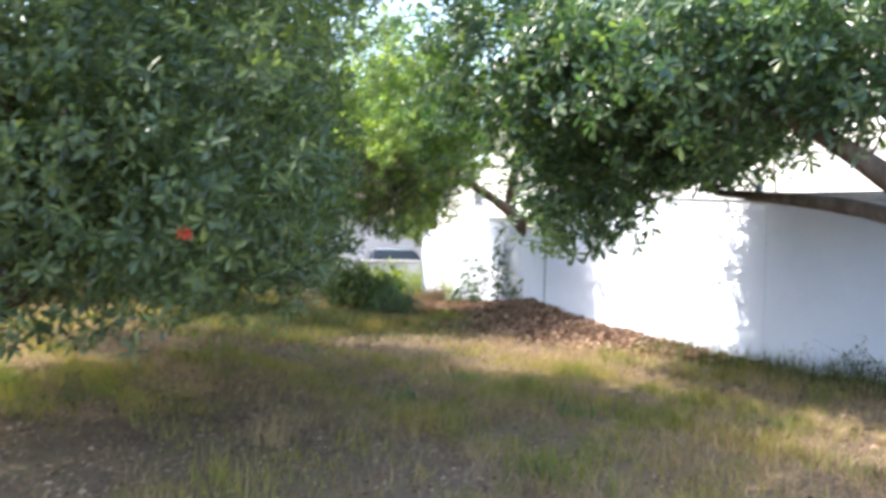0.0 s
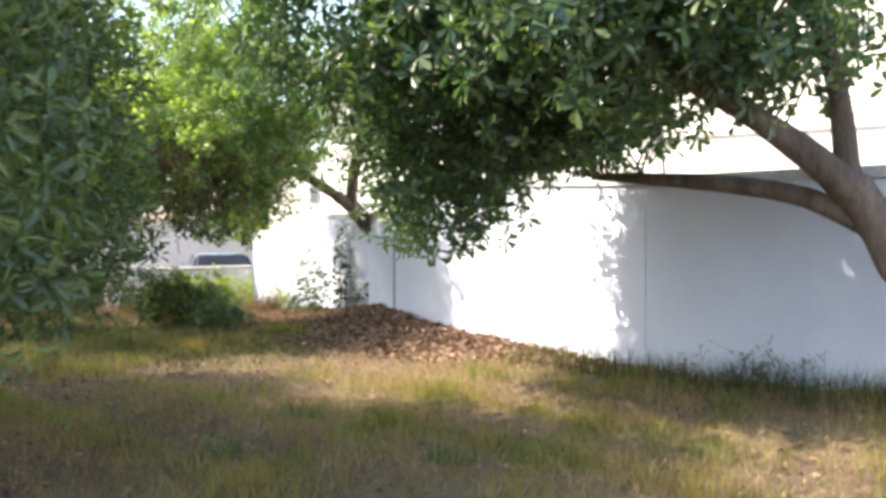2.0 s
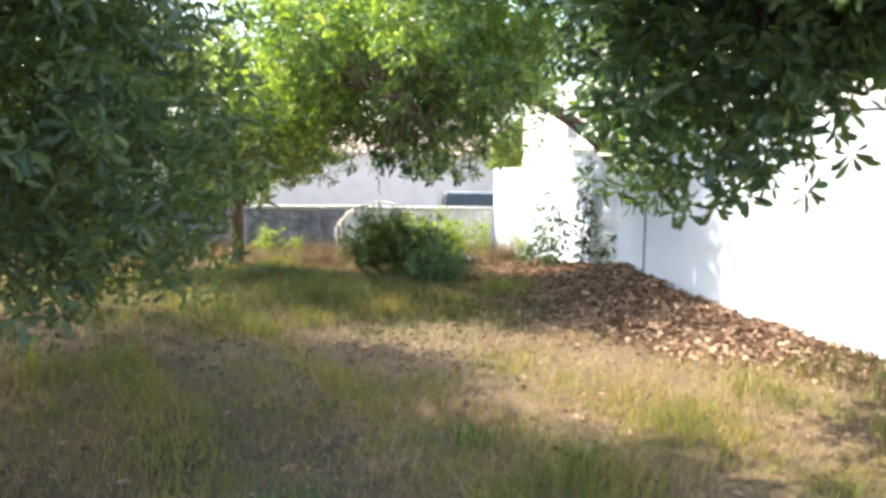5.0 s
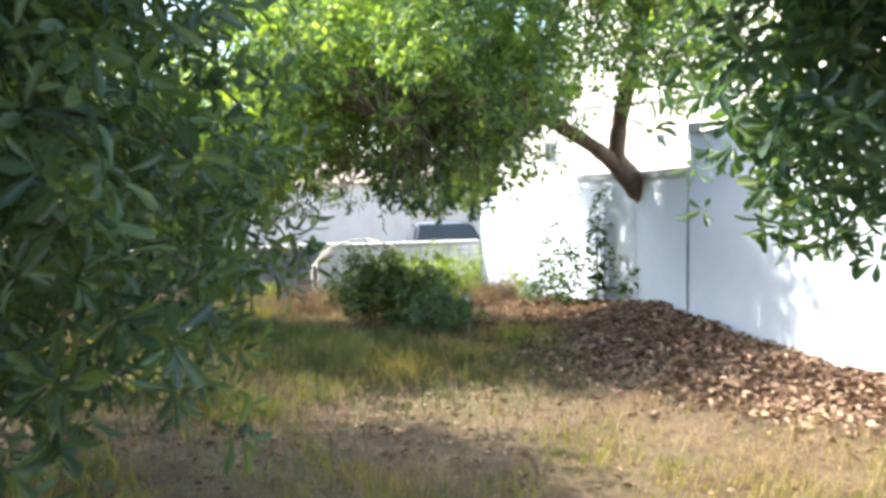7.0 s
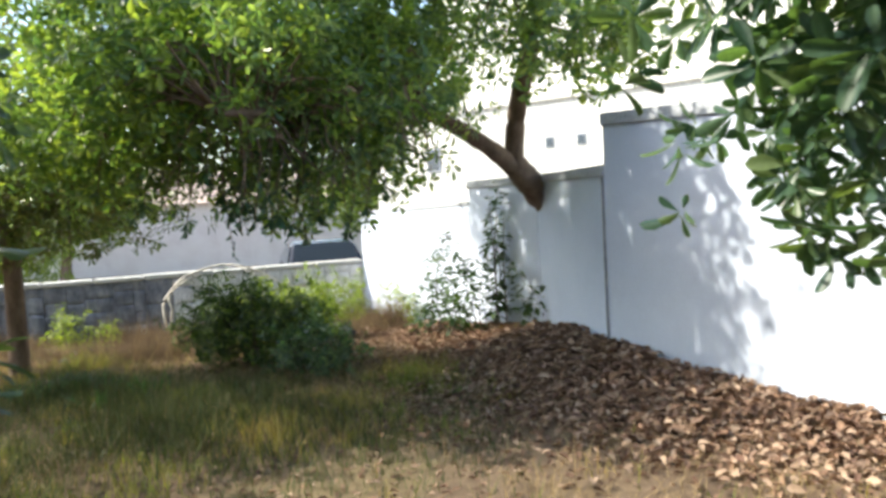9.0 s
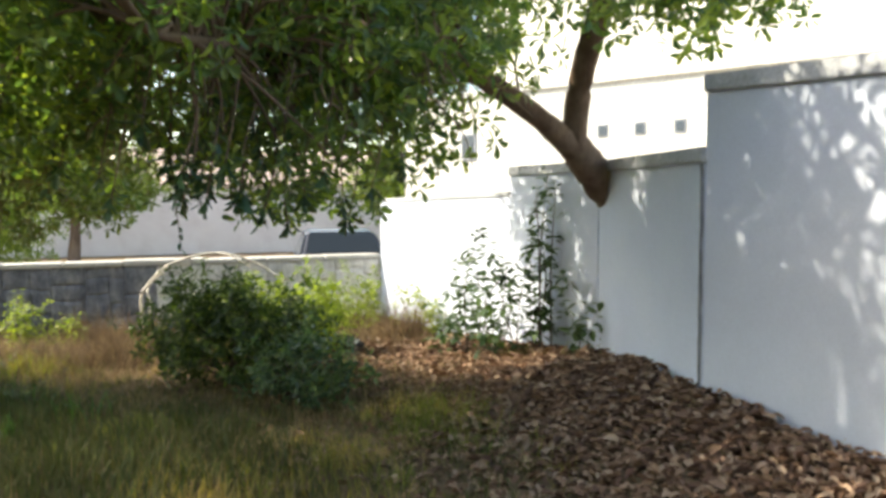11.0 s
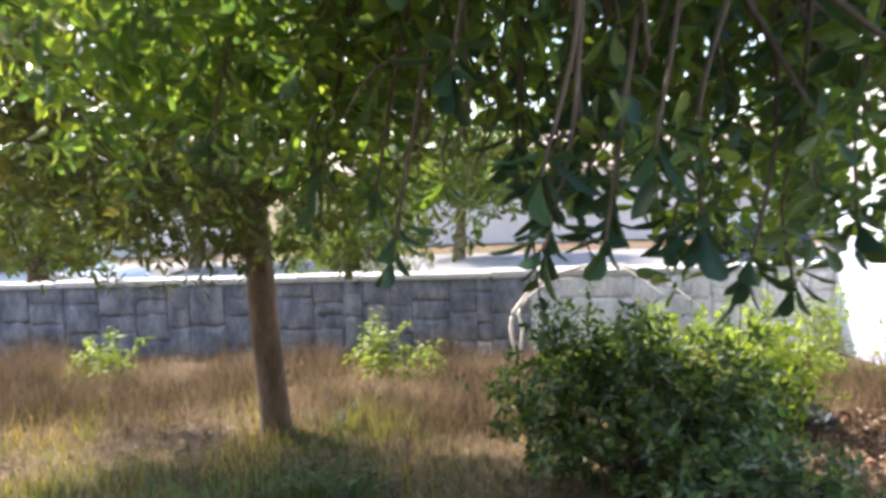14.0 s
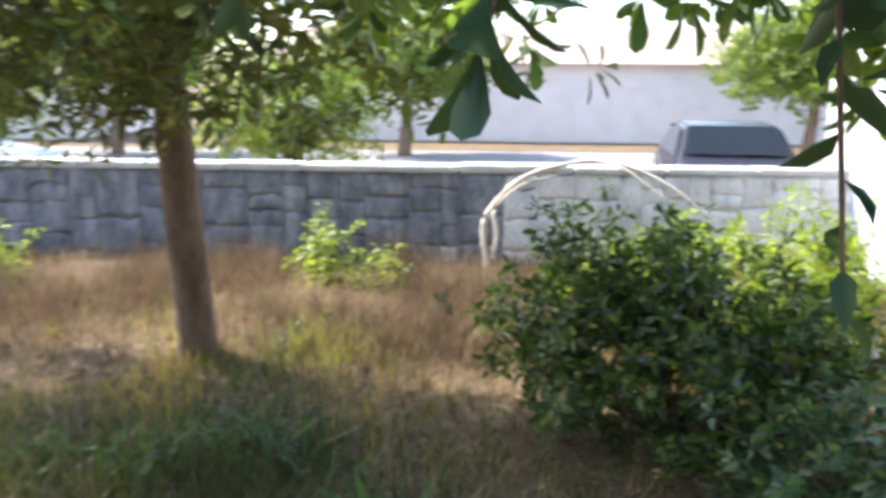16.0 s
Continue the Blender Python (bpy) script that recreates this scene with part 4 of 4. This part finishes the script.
x, y = scatter(grng, 190000, -6.5, 5.5, 2.0, 17.5, lambda x, y, u: u > 0.8 * bare(x, y) + 0.55 * green(x, y) + 0.5 * shady(x, y))
blades("straw", grng, x, y, grng.uniform(0.04, 0.15, len(x)) * (1 + 0.4 * bumps(x, y, 1.4, 5.0).clip(-1, 1)), grng.uniform(0.001, 0.003, len(x)), STRAW, "short dry straw lying over the soil", 1.9, "straw")
x, y = scatter(grng, 1500, -6.0, 4.5, 2.5, 15.0, lambda x, y, u: u > bare(x, y))
blades("seed_stalks", grng, x, y, grng.uniform(0.15, 0.38, len(x)), grng.uniform(0.001, 0.002, len(x)), STRAW, "single tall dry seed stalks in the turf", 0.5, "dry grass")
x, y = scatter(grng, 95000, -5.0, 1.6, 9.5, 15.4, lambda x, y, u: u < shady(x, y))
blades("dark_grass", grng, x, y, grng.uniform(0.06, 0.22, len(x)) * (0.6 + 0.5 * shady(x, y)), grng.uniform(0.002, 0.0045, len(x)), DARK_BLADE, "dark green grass and weeds deepening the shade under the trees", 0.9)


for tx, ty, k in ((-0.71, 5.88, 90), (0.9, 6.3, 40), (-1.6, 7.3, 45), (1.9, 7.4, 40), (0.2, 9.4, 30), (2.6, 9.2, 30)):
    tuft_x, tuft_y = grng.normal(tx, 0.07, k), grng.normal(ty, 0.07, k)
    blades("grass_tuft", grng, tuft_x, tuft_y, grng.uniform(0.15, 0.36, k), grng.uniform(0.0015, 0.003, k), STRAW, "tall pale dry grass tuft standing in short turf", 0.8, "dry grass")


for tx, ty, k in ((-1.95, 14.45, 60), (-1.7, 14.4, 50), (-2.25, 14.25, 45), (-2.6, 14.1, 40), (-1.2, 14.0, 40), (-1.5, 13.6, 40), (0.2, 7.2, 40), (0.9, 8.2, 40), (1.6, 6.6, 40)):
    tuft_x, tuft_y = grng.normal(tx, 0.10, k), grng.normal(ty, 0.09, k)
    blades("grass_tuft", grng, tuft_x, tuft_y, grng.uniform(0.10, 0.24, k), grng.uniform(0.004, 0.009, k), GREEN_BLADE, "fresh green broad-bladed grass tuft in dry turf", 1.2, "grass")


def tussock(x, y):
    """Where the tall dry grass stands: along the low wall, in mounds."""
    far = np.clip((y - 15.55 - 0.10 * (x + 2.6)) / 0.5, 0, 1)
    mound = 1.1 * patch(x, y, -5.2, 15.7, 1.6, 0.7) + 1.1 * patch(x, y, -1.8, 16.0, 0.7, 0.6) + 0.8 * patch(x, y, 0.3, 16.6, 0.8, 0.6)
    return np.clip(np.maximum(far * (0.5 + 0.45 * bumps(x, y, 1.5, 5.0)), mound), 0, 1.2)


x, y = scatter(grng, 110000, -9.0, 1.4, 14.6, 18.6, lambda x, y, u: u < tussock(x, y))
blades("dry_grass", grng, x, y, grng.uniform(0.10, 0.36, len(x)) * (0.45 + 0.95 * tussock(x, y)) * (0.6 + 0.7 * bumps(x, y, 2.4, 9.0).clip(0, 1)), grng.uniform(0.0015, 0.003, len(x)), STRAW_BROWN, "tall dry brown grass in mounds along the low wall", 1.4, "dry grass")
x, y = scatter(grng, 14000, -9.0, 1.2, 15.5, 18.6, lambda x, y, u: u < tussock(x, y))
blades("pale_dry_grass", grng, x, y, grng.uniform(0.12, 0.34, len(x)), grng.uniform(0.001, 0.002, len(x)), STRAW, "pale straw stalks standing in the dry grass", 0.9, "dry grass")
x, y = scatter(grng, 9000, 3.2, 5.6, 4.0, 10.0, lambda x, y, u: (wall_distance(x, y) < 0.75) & (u > 0.3))
blades("wall_grass", grng, x, y, grng.uniform(0.14, 0.34, len(x)), grng.uniform(0.002, 0.005, len(x)), DARK_BLADE, "taller dark green grass along the foot of the wall", 0.7)


def fallen(name, rng, x, y, size, label, lift=0.02):
    n = len(x)
    z = land(x, y) + rng.uniform(0.0, lift, n)
    a = rng.uniform(0, 6.28, n)
    along = np.stack([np.cos(a), np.sin(a), rng.normal(0, 0.35, n)], 1)
    up = np.stack([rng.normal(0, 0.5, n), rng.normal(0, 0.5, n), np.ones(n)], 1)
    ln = size * rng.uniform(0.6, 1.2, n)
    curl = LEAF_OVAL * np.array((1, 1, 2.2))
    return tagged(link_mesh(name, leaves_mesh(name, np.stack([x, y, z], 1), along, up, ln, ln * rng.uniform(0.35, 0.6, n), curl), LEAF_DRY), label, "leaf litter", kind="stuff")


x, y = scatter(grng, 70000, 0.0, 4.6, 8.5, 16.6, lambda x, y, u: u < np.exp(-(wall_distance(x, y) / np.clip(0.35 + 0.28 * (y - 9.0), 0.3, 1.25)) ** 2) * np.clip((y - 8.6) / 1.2, 0, 1) * 1.1)
fallen("leaf_litter", grng, x, y, 0.078, "heap of dry brown fallen leaves against the white wall", 0.05)
x, y = scatter(grng, 40000, -6.0, 4.5, 2.4, 16.5, lambda x, y, u: u < 0.16 + 0.6 * bare(x, y))
fallen("scattered_leaves", grng, x, y, 0.055, "dry brown leaves scattered over the soil", 0.012)


# ---- beyond the walls ----
def house():
    root = tagged(empty("white_house"), "sunlit white house behind the garden wall", "house")
    m = pose(2.6, 23.4, 0, 0, 0, -46)
    bm = box(bmesh.new(), -1.2, 22, 0, 8, -0.6, 3.4)
    w = part("house_wall", bm, HOUSE_WHITE, root)
    w.matrix_world = m
    bm = box(bmesh.new(), -0.8, 22, 2.0, 8, 3.4, 7.0)
    w = part("upper_wall", bm, HOUSE_WHITE, root)
    w.matrix_world = m
    bm = box(bmesh.new(), -1.3, 22.1, -0.06, 8.1, 3.4, 3.5, 0.02)
    w = part("parapet_cap", bm, HOUSE_WHITE, root)
    w.matrix_world = m
    win = part("window", box(bmesh.new(), 0.22, 0.56, -0.03, 0.05, 2.25, 2.75, 0.006), GREY_TRIM, root, "small upright grey-framed window")
    win.matrix_world = m
    p = part("pane", box(bmesh.new(), 0.26, 0.52, -0.04, 0.05, 2.30, 2.70), DARK_HOLE, win)
    p.matrix_world = m
    for i in range(9):
        x0 = 3.05 + i * 0.66
        win = part("vent_window", box(bmesh.new(), x0, x0 + 0.2, -0.012, 0.05, 2.52, 2.74, 0.004), GREY_TRIM, root, "small square grey vent opening")
        win.matrix_world = m
        p = part("pane", box(bmesh.new(), x0 + 0.03, x0 + 0.17, -0.02, 0.05, 2.55, 2.71), DARK_HOLE, win)
        p.matrix_world = m
    return root


house()


def car(name, place, turn, paint, label):
    root = tagged(empty(name, place, turn), label, "car")
    prof = [(-2.05, 0.30), (-2.1, 0.62), (-1.95, 0.86), (-1.5, 0.93), (-0.95, 1.36), (-0.3, 1.44), (0.55, 1.40), (1.15, 0.98), (1.85, 0.86), (2.08, 0.62), (2.05, 0.30)]
    bm = bmesh.new()
    rows = []
    for s in (-1, 1):
        rows.append([bm.verts.new((px, s * (0.82 - 0.16 * max(0, pz - 0.9) / 0.5), pz)) for px, pz in prof])
    bm.faces.new(rows[0]), bm.faces.new(rows[1])
    for i in range(len(prof)):
        j = (i + 1) % len(prof)
        bm.faces.new((rows[0][i], rows[0][j], rows[1][j], rows[1][i]))
    bmesh.ops.recalc_face_normals(bm, faces=bm.faces)
    bmesh.ops.bevel(bm, geom=list(bm.edges), offset=0.05, segments=3, affect="EDGES")
    part("body", bm, paint, root, smooth=False)
    for s in (-1, 1):
        bm = bmesh.new()
        f = [bm.verts.new((px, s * (0.835 - 0.16 * max(0, pz - 0.9) / 0.5), pz)) for px, pz in ((-1.25, 0.98), (-0.85, 1.30), (-0.3, 1.36), (0.5, 1.32), (0.95, 1.0))]
        g = bmesh.ops.extrude_face_region(bm, geom=[bm.faces.new(f)])
        bmesh.ops.translate(bm, verts=[v for v in g["geom"] if isinstance(v, bmesh.types.BMVert)], vec=(0, s * 0.008, 0))
        part("side_window", bm, CAR_GLASS, root)
        for px in (-1.3, 1.3):
            bm = bmesh.new()
            bmesh.ops.create_cone(bm, cap_ends=True, segments=24, radius1=0.31, radius2=0.31, depth=0.2, matrix=Matrix.Translation((px, s * 0.75, 0.31)) @ Matrix.Rotation(radians(90), 4, "X"))
            wh = part("wheel", bm, RUBBER, root)
            bm = bmesh.new()
            bmesh.ops.create_cone(bm, cap_ends=True, segments=20, radius1=0.19, radius2=0.17, depth=0.215, matrix=Matrix.Translation((px, s * 0.75, 0.31)) @ Matrix.Rotation(radians(90), 4, "X"))
            part("rim", bm, CHROME, wh)
        part("headlamp", box(bmesh.new(), 1.88, 2.09, s * 0.62 - 0.14, s * 0.62 + 0.14, 0.64, 0.76, 0.02), LAMP_CLEAR, root)
        part("tail_lamp", box(bmesh.new(), -2.1, -1.98, s * 0.62 - 0.12, s * 0.62 + 0.12, 0.64, 0.80, 0.02), LAMP_RED, root)
    for x0, z0, x1, z1, nm in ((0.62, 1.37, 1.12, 1.01, "windscreen"), (-1.43, 0.97, -0.99, 1.33, "rear_window")):
        bm = bmesh.new()
        o = Vector((0.03 if x0 > 0 else -0.03, 0, 0.03))
        f = [bm.verts.new(Vector(c) + o) for c in ((x0, -0.60, z0), (x1, -0.68, z1), (x1, 0.68, z1), (x0, 0.60, z0))]
        bm.faces.new(f)
        bmesh.ops.solidify(bm, geom=bm.faces[:], thickness=0.008)
        part(nm, bm, CAR_GLASS, root)
    return root


car("parked_car", (0.42, 24.5, -0.5), -84, CAR_DARK, "dark parked car in the street beyond the low wall")
car("parked_car", (-11.8, 21.6, -0.5), 12, CAR_LIGHT, "silver parked car in the street beyond the low wall")

# street beyond the low wall
bm = bmesh.new()
c = [bm.verts.new(p) for p in ((-60, 8.0, -0.496), (40, 31.5, -0.496), (40, 46, -0.496), (-60, 22.5, -0.496))]
bm.faces.new(c)
tagged(part("road", bm, STREET), "pale sunlit asphalt street", "road", kind="structure")


def street_house(x, y, w, d, h, turn, label, material):
    root = tagged(empty("street_house", (x, y, -0.5), turn), label, "house")
    part("wall", box(bmesh.new(), 0, w, 0, d, 0, h), material, root)
    bm = bmesh.new()
    vs = [bm.verts.new(p) for p in ((-0.3, -0.4, h), (w + 0.3, -0.4, h), (w + 0.3, d + 0.4, h), (-0.3, d + 0.4, h), (0.5, d / 2, h + 1.6), (w - 0.5, d / 2, h + 1.6))]
    for f in ((0, 1, 5, 4), (2, 3, 4, 5), (1, 2, 5), (3, 0, 4), (3, 2, 1, 0)):
        bm.faces.new([vs[i] for i in f])
    part("roof", bm, ROOF, root)
    return root


street_house(-14, 38, 24, 8, 2.7, 12, "pale pink plastered house across the street", PINK)
street_house(-34, 32, 14, 8, 3.0, 12, "white plastered house across the street", HOUSE_WHITE)


def street_tree(seed, x, y, h, r):
    rng = np.random.default_rng(seed)
    root = tagged(empty("street_tree", (x, y, -0.5)), "sunlit yellow-green tree across the street", "tree", "trees across the street")
    link_mesh("trunk", limb_mesh("trunk", [(((0, 0, -0.1), (0.1, 0, h * 0.3), (0.0, 0.1, h * 0.6)), (0.2, 0.15, 0.08))], 10, 0.05, seed), BARK, root)
    near = h < 3.6
    crown(rng, "crown", [(0, 0, h * 0.66, r, r, h * 0.30), (r * 0.5, 0.2, h * 0.55, r * 0.7, r * 0.7, h * 0.2), (-r * 0.6, 0, h * 0.55, r * 0.6, r * 0.6, h * 0.2)], 45 if near else 9, 4, LEAF_FAR, root, 0.09 if near else 0.2, 0.5, 0.12 if near else 0.25)
    return root


for i, (x, y, h, r) in enumerate([(-5.0, 20.9, 2.6, 1.0), (-9.0, 19.2, 3.4, 1.3), (-7.5, 33, 4.5, 2.2), (-15, 30.5, 5, 2.5), (3.5, 37, 4.5, 2.4), (-22, 29, 5, 2.6)]):
    street_tree(300 + i, x, y, h, r)

# low green plants in the turf
for i, (x, y, h) in enumerate([(-2.5, 6.9, 0.35), (-2.9, 6.4, 0.4), (-1.95, 14.5, 0.18), (-2.2, 14.0, 0.25), (-1.4, 14.3, 0.2), (1.45, 8.1, 0.18), (4.45, 7.6, 0.45), (4.6, 7.3, 0.55), (4.7, 6.9, 0.4), (4.3, 8.1, 0.3), (4.55, 7.45, 0.4), (0.1, 8.6, 0.15), (-1.68, 14.48, 0.22), (-2.17, 14.56, 0.2), (-2.19, 15.56, 0.25), (0.01, 14.99, 0.3)]):
    spire("weed", 130 + i, x, y, h, LEAF_BUSH, "low green weed growing in the turf", 6, 0.09, 0.05, "weeds in the turf", density=30, slim=0.4)


def rubbish(x, y):
    """A crumpled dark sheet with pale scraps, lying in the dry grass."""
    rng = np.random.default_rng(7)
    root = tagged(empty("rubbish", (x, y, float(land(x, y)))), "crumpled dark plastic rubbish with pale scraps in dry grass", "rubbish")
    bm = bmesh.new()
    bmesh.ops.create_icosphere(bm, subdivisions=4, radius=1.0)
    for v in bm.verts:
        k = noise.noise(v.co * 2.3) * 0.35 + noise.noise(v.co * 5.7) * 0.16
        v.co = Vector((v.co.x * 0.20, v.co.y * 0.14, max(-0.25, v.co.z) * 0.12 + 0.03)) * (1 + k)
    part("sheet", bm, RUBBISH, root)
    for i in range(6):
        bm = bmesh.new()
        bmesh.ops.create_grid(bm, x_segments=5, y_segments=3, size=0.5)
        for v in bm.verts:
            v.co = Vector((v.co.x * 0.11, v.co.y * 0.035, 0.02 * math.sin(v.co.x * 7 + i) + 0.01 * rng.normal()))
        bmesh.ops.solidify(bm, geom=bm.faces[:], thickness=0.003)
        o = part("scrap", bm, SCRAP, root, "pale torn scrap")
        o.matrix_local = pose(rng.uniform(-0.15, 0.15), rng.uniform(-0.12, 0.02), rng.uniform(0.10, 0.15), rng.uniform(-20, 20), rng.uniform(-20, 20), rng.uniform(0, 180))


rubbish(0.54, 16.18)


def flower(parent, place, seed):
    """A small round head of red petals at the end of a twig."""
    rng = np.random.default_rng(seed)
    d = unit(rng.normal(size=(26, 3)))
    base = np.array(place) + d * 0.012
    o = link_mesh("flower", leaves_mesh("flower", base, d, rng.normal(size=(26, 3)), np.full(26, 0.035), np.full(26, 0.022), LEAF_OVAL), FLOWER, parent, "small red flower head")


flower(TREE_A, (-1.0, 4.45, 1.46), 400)
